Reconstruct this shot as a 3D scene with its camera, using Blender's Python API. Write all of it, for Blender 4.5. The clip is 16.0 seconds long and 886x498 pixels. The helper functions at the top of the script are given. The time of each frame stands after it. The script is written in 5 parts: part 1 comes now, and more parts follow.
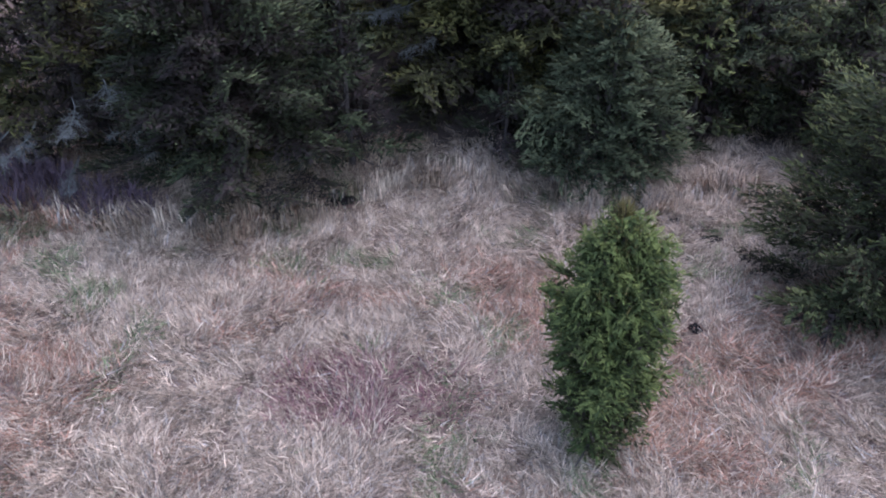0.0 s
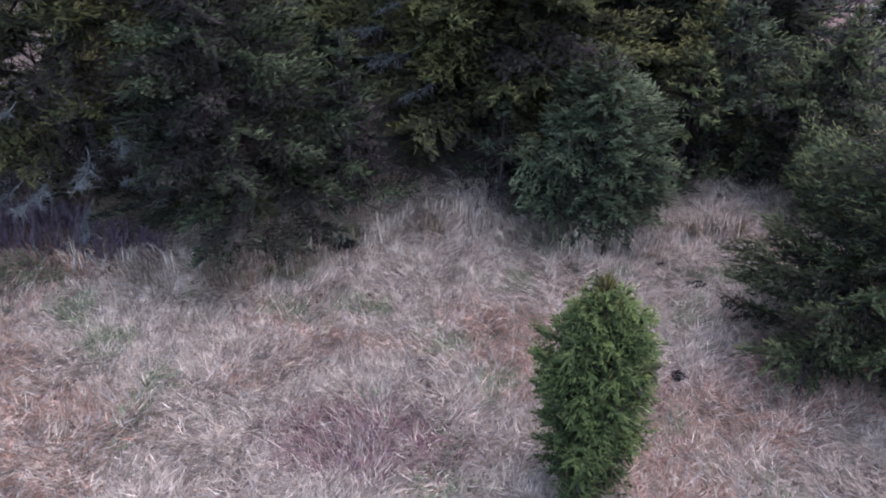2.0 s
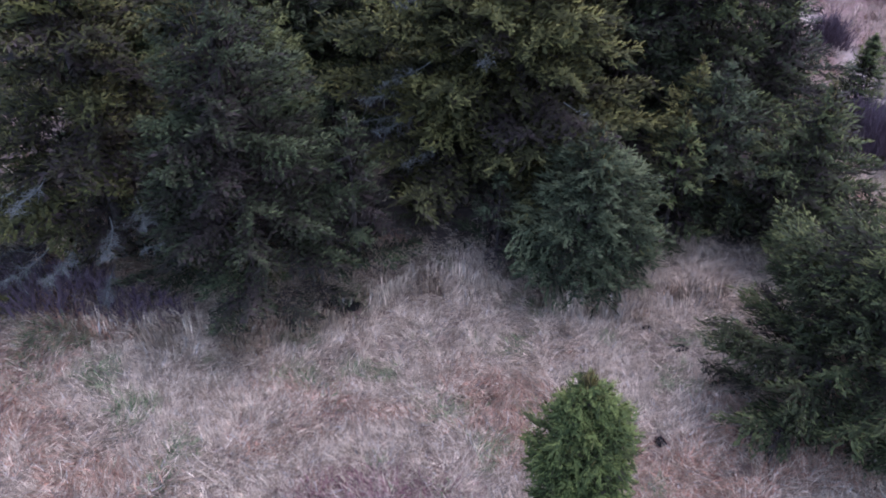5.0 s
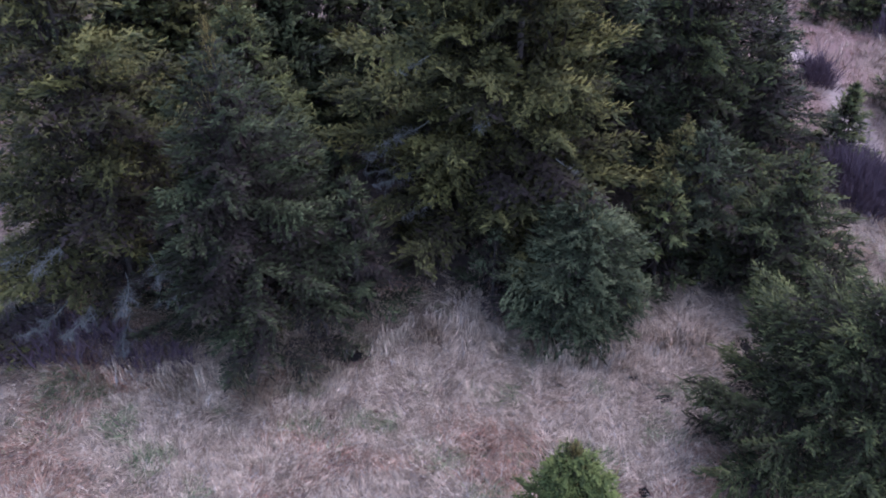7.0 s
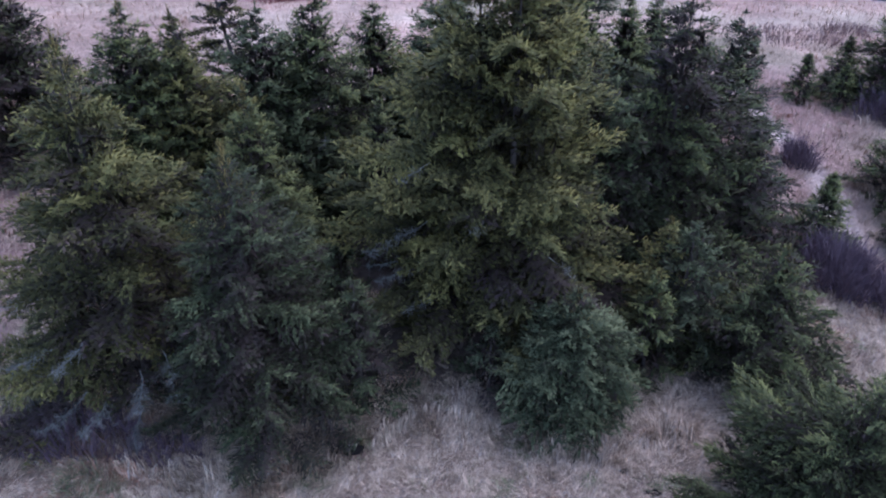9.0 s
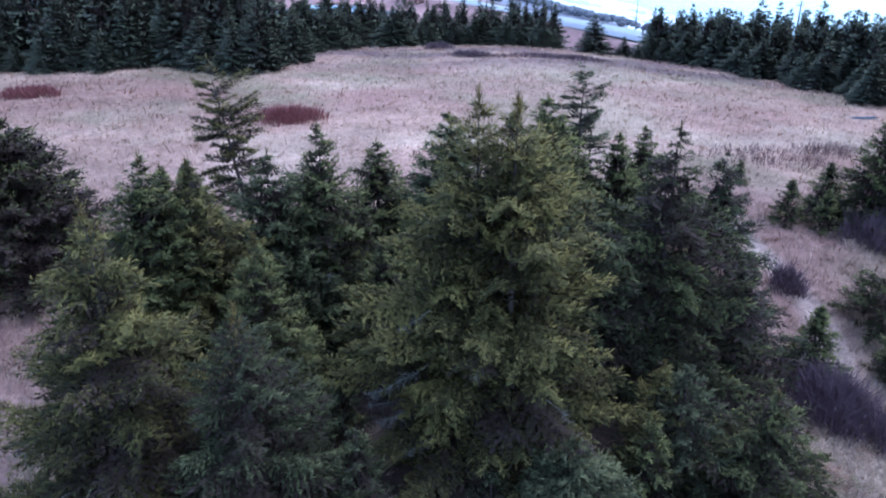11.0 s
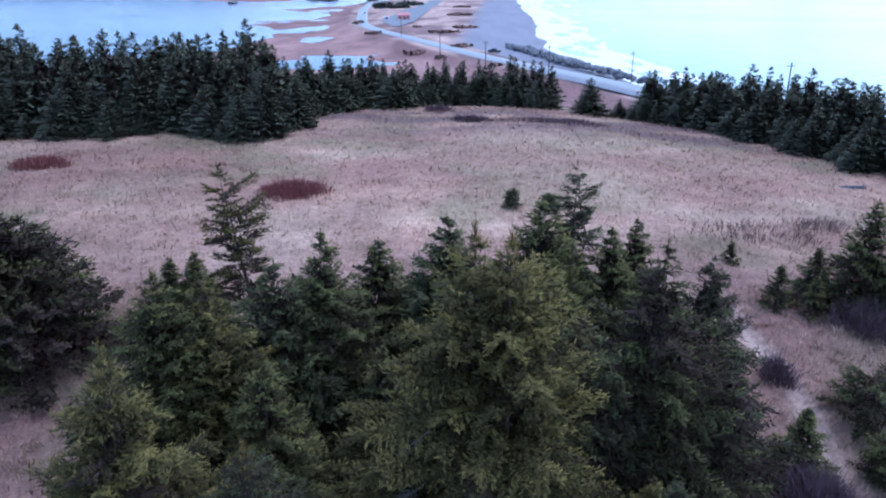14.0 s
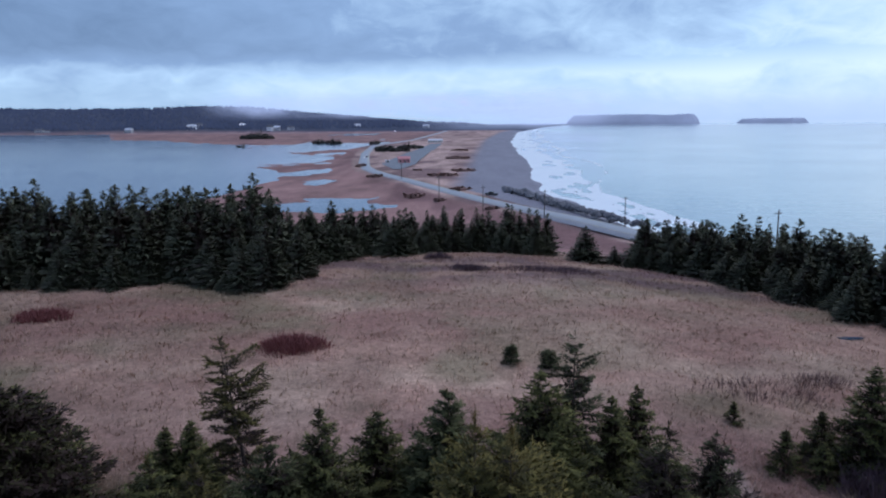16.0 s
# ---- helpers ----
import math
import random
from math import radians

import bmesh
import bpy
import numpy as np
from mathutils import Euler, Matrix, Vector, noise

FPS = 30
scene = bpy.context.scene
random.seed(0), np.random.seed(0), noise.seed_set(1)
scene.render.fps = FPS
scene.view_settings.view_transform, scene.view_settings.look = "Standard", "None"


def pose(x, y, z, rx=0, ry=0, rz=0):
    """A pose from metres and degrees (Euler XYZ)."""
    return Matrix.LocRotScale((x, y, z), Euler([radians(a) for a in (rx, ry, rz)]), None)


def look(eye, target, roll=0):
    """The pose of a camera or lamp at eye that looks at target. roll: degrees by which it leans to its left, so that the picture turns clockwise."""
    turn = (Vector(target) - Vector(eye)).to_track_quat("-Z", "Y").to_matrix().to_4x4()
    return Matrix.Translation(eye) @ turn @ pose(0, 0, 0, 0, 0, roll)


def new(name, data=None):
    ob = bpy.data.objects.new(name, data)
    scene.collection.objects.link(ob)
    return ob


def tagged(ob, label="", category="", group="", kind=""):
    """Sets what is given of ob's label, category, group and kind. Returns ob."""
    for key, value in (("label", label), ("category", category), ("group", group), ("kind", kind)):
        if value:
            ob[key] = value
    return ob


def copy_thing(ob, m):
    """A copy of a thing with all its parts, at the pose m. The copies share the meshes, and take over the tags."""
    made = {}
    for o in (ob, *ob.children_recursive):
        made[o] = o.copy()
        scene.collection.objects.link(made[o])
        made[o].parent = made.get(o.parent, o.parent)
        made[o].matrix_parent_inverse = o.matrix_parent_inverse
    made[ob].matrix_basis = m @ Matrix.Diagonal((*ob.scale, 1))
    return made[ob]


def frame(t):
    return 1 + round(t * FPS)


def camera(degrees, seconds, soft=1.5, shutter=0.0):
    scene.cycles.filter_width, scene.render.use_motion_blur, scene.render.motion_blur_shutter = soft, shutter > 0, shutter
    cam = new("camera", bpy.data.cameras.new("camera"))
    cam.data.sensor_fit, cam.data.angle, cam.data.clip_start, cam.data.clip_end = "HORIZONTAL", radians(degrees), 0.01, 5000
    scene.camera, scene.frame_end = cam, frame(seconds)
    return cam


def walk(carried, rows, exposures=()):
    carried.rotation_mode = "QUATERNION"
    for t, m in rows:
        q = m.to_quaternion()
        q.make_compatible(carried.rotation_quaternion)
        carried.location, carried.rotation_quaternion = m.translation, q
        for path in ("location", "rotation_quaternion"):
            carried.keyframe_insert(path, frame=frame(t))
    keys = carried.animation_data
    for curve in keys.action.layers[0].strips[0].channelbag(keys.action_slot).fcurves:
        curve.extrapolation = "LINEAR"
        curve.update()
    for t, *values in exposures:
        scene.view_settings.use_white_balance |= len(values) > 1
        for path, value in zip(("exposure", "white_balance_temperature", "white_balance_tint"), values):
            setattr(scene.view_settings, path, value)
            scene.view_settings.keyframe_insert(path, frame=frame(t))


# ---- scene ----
cam = camera(64.0, 16.0, soft=2.0, shutter=0.5)
METRES, EYE, TILT, LEAN, TURN = 15.0, 9.57, -35.4, 0.0, 0.0
ROWS = [
    (0.0, 0.0, 0.0, 0.0, 0.0, 0.0, -0.0),
    (0.5, 0.001, -0.0137, 0.0189, -0.01, -0.0, -0.0),
    (1.0, 0.0016, -0.0276, 0.0376, -0.01, 0.0, -0.0),
    (1.5, 0.0028, -0.042, 0.0562, -0.01, -0.02, 0.01),
    (2.0, 0.0046, -0.0565, 0.0734, 0.0, 0.02, 0.01),
    (2.5, 0.0064, -0.0693, 0.0907, -0.0, 0.01, 0.03),
    (3.0, 0.0063, -0.0819, 0.107, -0.02, 0.02, 0.04),
    (3.5, 0.0051, -0.0956, 0.1263, -0.01, 0.01, 0.06),
    (4.0, 0.0033, -0.1105, 0.1474, -0.01, 0.01, 0.06),
    (6.5, 0.0079, -0.1974, 0.265, 0.03, 0.1, 0.13),
    (7.0, 0.0087, -0.2176, 0.2921, 0.01, 0.22, 0.14),
    (7.5, 0.0106, -0.2391, 0.3185, 0.03, 0.64, 0.16),
    (8.0, 0.0122, -0.261, 0.3452, 0.05, 1.33, 0.19),
    (8.5, 0.0137, -0.2824, 0.3729, 0.08, 2.36, 0.2),
    (9.0, 0.0135, -0.3037, 0.4009, 0.05, 3.85, 0.24),
    (9.5, 0.0138, -0.3243, 0.4279, 0.07, 5.73, 0.28),
    (10.0, 0.0137, -0.3449, 0.4549, 0.08, 7.66, 0.33),
    (12.5, 0.016, -0.4483, 0.6008, 0.1, 13.96, 0.38),
    (13.0, 0.0171, -0.4688, 0.629, 0.1, 13.94, 0.38),
    (13.5, 0.0184, -0.4918, 0.6593, 0.09, 13.9, 0.38),
    (14.0, 0.0192, -0.5162, 0.6918, 0.1, 14.34, 0.38),
    (14.5, 0.0188, -0.5378, 0.7263, 0.08, 16.89, 0.39),
    (15.0, 0.0183, -0.5606, 0.7601, 0.09, 20.47, 0.43),
    (15.5, 0.0183, -0.5795, 0.7876, 0.07, 23.39, 0.44),
    (16.0, 0.0196, -0.5933, 0.8036, 0.05, 25.1, 0.49),
]
walk(cam, [(t, pose(0, 0, EYE, TILT, LEAN, TURN) @ pose(METRES * x, METRES * y, METRES * z, 90 + pitch, roll, yaw)) for t, x, y, z, yaw, pitch, roll in ROWS],
     exposures=[(0.0, 0.70, 5250, 24), (4.0, 0.70, 5200, 26), (6.5, 0.60, 5130, 31), (8.0, 0.58, 5050, 30), (10.0, 0.56, 4790, 23), (12.5, 0.44, 4870, 22), (14.0, 0.13, 4960, 25), (14.6, -0.14, 5030, 31), (15.2, -0.54, 5180, 31), (15.6, -0.84, 5380, 29), (16.0, -1.00, 5530, 25)])

# ---- world, sun ----
SUN_EL, SUN_AZ = 66.0, 38.0            # degrees; azimuth from +y towards +x


def node_kit(tree):
    n, l = tree.nodes, tree.links

    def add(kind, **sockets):
        nd = n.new(kind)
        for k, v in sockets.items():
            key = int(k[1:]) if k[0] == "i" and k[1:].isdigit() else k.replace("_", " ")
            if isinstance(v, bpy.types.NodeSocket):
                l.new(v, nd.inputs[key])
            else:
                nd.inputs[key].default_value = v
        return nd

    def calc(op, a, b=0.5, c=0.0, clamp=False):
        nd = add("ShaderNodeMath", i0=a, i1=b, i2=c)
        nd.operation, nd.use_clamp = op, clamp
        return nd.outputs[0]

    def mixc(fac, a, b, mode="MIX"):
        nd = n.new("ShaderNodeMix")
        nd.data_type, nd.blend_type = "RGBA", mode
        for idx, v in ((0, fac), (6, a), (7, b)):
            if isinstance(v, bpy.types.NodeSocket):
                l.new(v, nd.inputs[idx])
            else:
                nd.inputs[idx].default_value = v if idx == 0 else (*v, 1.0)[:4]
        return nd.outputs[2]

    def ramp(fac, stops):
        nd = n.new("ShaderNodeValToRGB")
        l.new(fac, nd.inputs[0])
        els = nd.color_ramp.elements
        while len(els) < len(stops):
            els.new(0.5)
        for e, (p, c) in zip(els, stops):
            e.position = p
            e.color = (*c, 1.0) if len(c) == 3 else c
        return nd.outputs[0]

    return add, calc, mixc, ramp


def make_world():
    w = bpy.data.worlds.new("dusk_sky")
    scene.world = w
    w.use_nodes = True
    t = w.node_tree
    t.nodes.clear()
    add, calc, mixc, ramp = node_kit(t)
    sky = add("ShaderNodeTexSky")
    sky.sky_type, sky.sun_disc = "NISHITA", False
    sky.sun_elevation, sky.sun_rotation = radians(SUN_EL), radians(SUN_AZ)
    sky.air_density, sky.dust_density = 1.2, 2.0
    base = mixc(1.0, sky.outputs[0], (0.09, 0.09, 0.09), "MULTIPLY")
    co = add("ShaderNodeTexCoord")
    sep = add("ShaderNodeSeparateXYZ", Vector=co.outputs["Generated"])
    up = sep.outputs[2]
    # dark cloud deck with a torn lower edge above a brighter band of low cloud
    flat = add("ShaderNodeMapping", Vector=co.outputs["Generated"], Scale=(4.6, 4.6, 11.0), Location=(0.9, 0.2, 0.35))
    n1 = add("ShaderNodeTexNoise", Vector=flat.outputs[0], Scale=1.0, Detail=6.0, Roughness=0.52, Distortion=0.5)
    fine = add("ShaderNodeMapping", Vector=co.outputs["Generated"], Scale=(15.0, 15.0, 30.0))
    n2 = add("ShaderNodeTexNoise", Vector=fine.outputs[0], Scale=1.0, Detail=6.0, Roughness=0.6, Distortion=0.6)
    wave = calc("ADD", calc("MULTIPLY", n1.outputs[0], 0.62), calc("MULTIPLY", n2.outputs[0], 0.38))
    rim = calc("MULTIPLY_ADD", wave, 0.13, calc("SUBTRACT", up, 0.139))
    deck = calc("MULTIPLY_ADD", rim, 42.0, 0.5, clamp=True)
    over = calc("MULTIPLY_ADD", up, 5.0, -0.7, clamp=True)
    side = sep.outputs[0]
    weight = calc("MULTIPLY", calc("MULTIPLY_ADD", side, -0.16, 0.175), calc("MULTIPLY_ADD", over, -0.45, 1.0))
    cl = calc("ADD", calc("MULTIPLY_ADD", wave, 0.66, 0.265), calc("MULTIPLY", side, 0.16))
    cl = calc("SUBTRACT", cl, calc("MULTIPLY", deck, weight), clamp=True)
    clouds = ramp(cl, [(0.14, (0.19, 0.31, 0.44)), (0.42, (0.36, 0.55, 0.73)), (0.56, (0.68, 0.96, 1.08)), (0.70, (1.06, 1.30, 1.28))])
    # the low sky stays bright through the dusk
    low = calc("SUBTRACT", 1.0, calc("MULTIPLY", calc("ABSOLUTE", up, 0), 3.2), clamp=True)
    clouds = mixc(1.0, clouds, ramp(low, [(0.0, (1.65, 1.65, 1.65)), (0.9, (1.62, 1.62, 1.62))]), "MULTIPLY")
    haze = mixc(calc("MULTIPLY_ADD", sep.outputs[0], 0.9, 0.5, clamp=True), (0.98, 1.40, 1.50), (1.06, 1.44, 1.58))
    near = calc("SUBTRACT", 1.0, calc("MULTIPLY", calc("ABSOLUTE", up, 0), 17.0), clamp=True)
    col = mixc(calc("MULTIPLY", near, 0.85), clouds, haze)
    # overhead the deck is thicker and takes the last warm light
    high = calc("MULTIPLY_ADD", up, 3.3, -0.9, clamp=True)
    col = mixc(1.0, col, ramp(high, [(0.0, (1.04, 1.04, 1.02)), (1.0, (0.84, 0.71, 0.74))]), "MULTIPLY")
    col = mixc(0.12, col, base)
    bg = add("ShaderNodeBackground", Color=col, Strength=1.0)
    out = add("ShaderNodeOutputWorld")
    t.links.new(bg.outputs[0], out.inputs[0])


make_world()
sun = new("sun", bpy.data.lights.new("sun", "SUN"))
sun.data.energy, sun.data.angle, sun.data.color = 1.4, radians(30), (1.0, 0.93, 0.87)
_a, _e = radians(SUN_AZ), radians(SUN_EL)
sun.matrix_world = look((math.sin(_a) * math.cos(_e) * 50, math.cos(_a) * math.cos(_e) * 50, math.sin(_e) * 50), (0, 0, 0))


# ---- materials ----
def material(name, rough=0.8, spec=0.3, metal=0.0):
    m = bpy.data.materials.new(name)
    m.use_nodes = True
    t = m.node_tree
    add, calc, mixc, ramp = node_kit(t)
    b = t.nodes["Principled BSDF"]
    b.inputs["Roughness"].default_value = rough
    b.inputs["Specular IOR Level"].default_value = spec
    b.inputs["Metallic"].default_value = metal

    def put(col=None, bump=None, strength=0.4, dist=0.02, **more):
        if col is not None:
            t.links.new(col, b.inputs["Base Color"])
        if bump is not None:
            bn = add("ShaderNodeBump", Strength=strength, Distance=dist, Height=bump)
            t.links.new(bn.outputs[0], b.inputs["Normal"])
        for k, v in more.items():
            t.links.new(v, b.inputs[k])
        return m
    return m, (add, calc, mixc, ramp, put)


def worn(name, c1, c2, scale, rough=0.8, spec=0.3, bump=0.3, dist=0.01, metal=0.0):
    """A plain surface with grain and stains in object space."""
    m, (add, calc, mixc, ramp, put) = material(name, rough, spec, metal)
    co = add("ShaderNodeTexCoord")
    a = add("ShaderNodeTexNoise", Vector=co.outputs["Object"], Scale=scale, Detail=6.0, Roughness=0.65)
    b = add("ShaderNodeTexNoise", Vector=co.outputs["Object"], Scale=scale * 7, Detail=4.0)
    f = calc("ADD", calc("MULTIPLY", a.outputs[0], 0.7), calc("MULTIPLY", b.outputs[0], 0.3))
    return put(ramp(f, [(0.3, c1), (0.7, c2)]), b.outputs[0], bump, dist)


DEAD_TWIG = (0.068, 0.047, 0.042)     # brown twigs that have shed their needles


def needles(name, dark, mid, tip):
    """Spruce foliage: tone runs from old inner needles in painted shade to lit tops and newest growth."""
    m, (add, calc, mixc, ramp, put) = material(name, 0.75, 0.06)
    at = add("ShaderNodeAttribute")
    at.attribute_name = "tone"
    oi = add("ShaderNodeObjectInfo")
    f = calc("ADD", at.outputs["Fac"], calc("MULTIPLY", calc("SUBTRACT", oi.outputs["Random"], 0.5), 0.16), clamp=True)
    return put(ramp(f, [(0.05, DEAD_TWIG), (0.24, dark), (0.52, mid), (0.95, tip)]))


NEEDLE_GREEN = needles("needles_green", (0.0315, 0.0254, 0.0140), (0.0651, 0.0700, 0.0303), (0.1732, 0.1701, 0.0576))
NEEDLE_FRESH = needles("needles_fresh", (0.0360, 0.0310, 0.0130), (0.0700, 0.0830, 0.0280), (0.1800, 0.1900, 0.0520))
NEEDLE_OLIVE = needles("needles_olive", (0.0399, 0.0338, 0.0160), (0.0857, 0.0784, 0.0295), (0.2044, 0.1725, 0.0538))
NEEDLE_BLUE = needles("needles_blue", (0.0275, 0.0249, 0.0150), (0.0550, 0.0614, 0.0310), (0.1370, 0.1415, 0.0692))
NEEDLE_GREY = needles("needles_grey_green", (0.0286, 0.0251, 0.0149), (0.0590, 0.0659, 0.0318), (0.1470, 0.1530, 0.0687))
# the distant wood's needles are paled, putting haze into their colour
NEEDLE_FAR_HAZED = needles("needles_far_hazed", (0.1060, 0.1080, 0.0820), (0.1150, 0.1260, 0.0830), (0.1330, 0.1400, 0.0850))
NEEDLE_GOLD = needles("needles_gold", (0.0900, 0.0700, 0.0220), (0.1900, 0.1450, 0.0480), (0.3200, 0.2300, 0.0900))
BARK = worn("spruce_bark", (0.035, 0.026, 0.022), (0.12, 0.095, 0.085), 9.0, 0.9, 0.15, 0.8, 0.02)
DEADWOOD = worn("lichen_deadwood", (0.085, 0.078, 0.072), (0.320, 0.300, 0.268), 14.0, 0.9, 0.1, 0.5, 0.01)
BARE_TWIG = worn("bare_twigs", (0.0750, 0.0480, 0.0580), (0.1650, 0.1120, 0.1280), 4.0, 0.85, 0.2)
HERB_STEM = worn("dry_herb_stems", (0.140, 0.086, 0.082), (0.260, 0.170, 0.150), 3.0, 0.85, 0.2)
RED_TWIG = worn("red_twigs", (0.150, 0.0500, 0.0480), (0.290, 0.110, 0.104), 3.0, 0.8, 0.2)


def attribute_soil(name, scale_big, scale_fine, rough, bump, dist, spec=0.2):
    m, (add, calc, mixc, ramp, put) = material(name, rough, spec)
    at = add("ShaderNodeAttribute")
    at.attribute_name = "soil"
    co = add("ShaderNodeTexCoord")
    a = add("ShaderNodeTexNoise", Vector=co.outputs["Object"], Scale=scale_big, Detail=5.0, Roughness=0.6)
    b = add("ShaderNodeTexNoise", Vector=co.outputs["Object"], Scale=scale_fine, Detail=6.0, Roughness=0.7)
    mid = add("ShaderNodeTexNoise", Vector=co.outputs["Object"], Scale=scale_big * 5.0, Detail=5.0, Roughness=0.65, Distortion=0.4)
    s = calc("ADD", calc("MULTIPLY", a.outputs[0], 0.5), calc("MULTIPLY", b.outputs[0], 1.2))
    s = calc("ADD", s, calc("MULTIPLY_ADD", mid.outputs[0], 1.5, -0.60))
    grey = add("ShaderNodeCombineColor", Red=s, Green=s, Blue=s)
    return put(mixc(1.0, at.outputs["Color"], grey.outputs[0], "MULTIPLY"), b.outputs[0], bump, dist)


SOIL = attribute_soil("meadow_and_shore", 0.35, 5.0, 0.95, 0.9, 0.06)
BLADES = attribute_soil("dry_grass_blades", 0.8, 6.0, 0.85, 0.0, 0.01, 0.06)


def make_water():
    m, (add, calc, mixc, ramp, put) = material("sea_water", 0.08, 0.5)
    co = add("ShaderNodeTexCoord")
    mp = add("ShaderNodeMapping", Vector=co.outputs["Object"], Rotation=(0, 0, 0.5), Scale=(0.05, 0.16, 1.0))
    a = add("ShaderNodeTexNoise", Vector=mp.outputs[0], Scale=1.0, Detail=6.0, Roughness=0.6)
    big = add("ShaderNodeTexNoise", Vector=co.outputs["Object"], Scale=0.006, Detail=3.0)
    col = ramp(big.outputs[0], [(0.35, (0.05, 0.08, 0.12)), (0.7, (0.10, 0.14, 0.19))])
    at = add("ShaderNodeSeparateXYZ", Vector=co.outputs["Object"])
    bay = calc("MULTIPLY_ADD", at.outputs[0], 0.02, -0.1, clamp=True)
    col = mixc(calc("MULTIPLY", bay, calc("MULTIPLY_ADD", a.outputs[0], 0.7, 0.35, clamp=True)), col, (0.36, 0.52, 0.54))
    rg = calc("ADD", 0.05, calc("MULTIPLY", big.outputs[0], 0.16))
    return put(col, a.outputs[0], 0.25, 0.5, Roughness=rg)


WATER = make_water()
FOAM = worn("surf_foam", (0.76, 0.87, 0.89), (0.86, 0.95, 0.96), 0.08, 0.7, 0.3, 0.5, 0.3)
ASPHALT = worn("wet_asphalt", (0.20, 0.21, 0.225), (0.30, 0.31, 0.33), 0.3, 0.38, 0.6, 0.1, 0.01)
LINE_PAINT = worn("road_line_paint", (0.45, 0.40, 0.22), (0.62, 0.56, 0.32), 2.0, 0.6)
GRAVEL = worn("gravel_lot", (0.16, 0.18, 0.20), (0.28, 0.31, 0.33), 0.4, 0.9, 0.2)
BOULDER = worn("boulder_stone", (0.05, 0.055, 0.065), (0.27, 0.28, 0.30), 0.9, 0.85, 0.3, 0.7, 0.1)
POLE_WOOD = worn("weathered_pole_wood", (0.06, 0.05, 0.045), (0.15, 0.13, 0.115), 3.0, 0.9, 0.2)
CERAMIC = worn("insulator_ceramic", (0.30, 0.32, 0.33), (0.45, 0.47, 0.48), 8.0, 0.3)
WHITE_WALL = worn("white_clapboard", (0.62, 0.63, 0.64), (0.80, 0.80, 0.80), 0.6, 0.7)
GREY_WALL = worn("grey_shingle_wall", (0.28, 0.29, 0.31), (0.42, 0.43, 0.45), 0.6, 0.8)
RED_WALL = worn("faded_red_boards", (0.46, 0.17, 0.18), (0.64, 0.32, 0.32), 0.5, 0.7)
ROOF_DARK = worn("dark_shingles", (0.05, 0.05, 0.06), (0.11, 0.11, 0.12), 0.8, 0.85)
ROOF_PALE = worn("pale_metal_roof", (0.55, 0.58, 0.62), (0.75, 0.78, 0.80), 0.3, 0.35)
WINDOW_GLASS = worn("window_glass", (0.02, 0.025, 0.03), (0.04, 0.05, 0.06), 1.0, 0.08, 0.6)
CAR_DARK = worn("dark_car_paint", (0.018, 0.020, 0.024), (0.035, 0.037, 0.042), 2.0, 0.25, 0.6)
CAR_SILVER = worn("silver_car_paint", (0.30, 0.31, 0.33), (0.42, 0.43, 0.45), 2.0, 0.25, 0.6)
TYRE = worn("tyre_rubber", (0.012, 0.012, 0.013), (0.03, 0.03, 0.03), 12.0, 0.9)
STEEL = worn("galvanised_steel", (0.35, 0.36, 0.38), (0.52, 0.53, 0.55), 6.0, 0.45, 0.5, 0.1, 0.002, 0.9)
# far hills and islands: blue of the distance haze is in the base colour
FAR_WOOD_HAZED = worn("far_woodland", (0.016, 0.028, 0.062), (0.036, 0.052, 0.105), 0.05, 0.95, 0.05, 0.6, 3.0)
CLIFF_HAZED = worn("island_cliff_hazed", (0.13, 0.16, 0.23), (0.20, 0.24, 0.31), 0.02, 0.95, 0.05)
SHRUB = worn("dune_shrub_leaves", (0.2300, 0.1400, 0.1250), (0.4000, 0.2700, 0.2300), 0.9, 0.9, 0.1)
COPPICE = worn("low_shore_trees", (0.060, 0.066, 0.062), (0.130, 0.135, 0.115), 0.6, 0.9, 0.1)
# earth made near black, so the colour carries the shade inside a hole
EARTH_HOLE_SHADE = worn("earth_hole_shade", (0.006, 0.005, 0.005), (0.022, 0.018, 0.016), 6.0, 0.95, 0.05)


def glowing(name, col, strength):
    m, (add, calc, mixc, ramp, put) = material(name, 0.3)
    b = m.node_tree.nodes["Principled BSDF"]
    b.inputs["Emission Color"].default_value = (*col, 1.0)
    b.inputs["Emission Strength"].default_value = strength
    return m


HEADLIGHT = glowing("lit_headlight", (1.0, 0.95, 0.82), 60.0)
LAMP_GLOW = glowing("lit_lamp_glass", (1.0, 0.97, 0.9), 40.0)


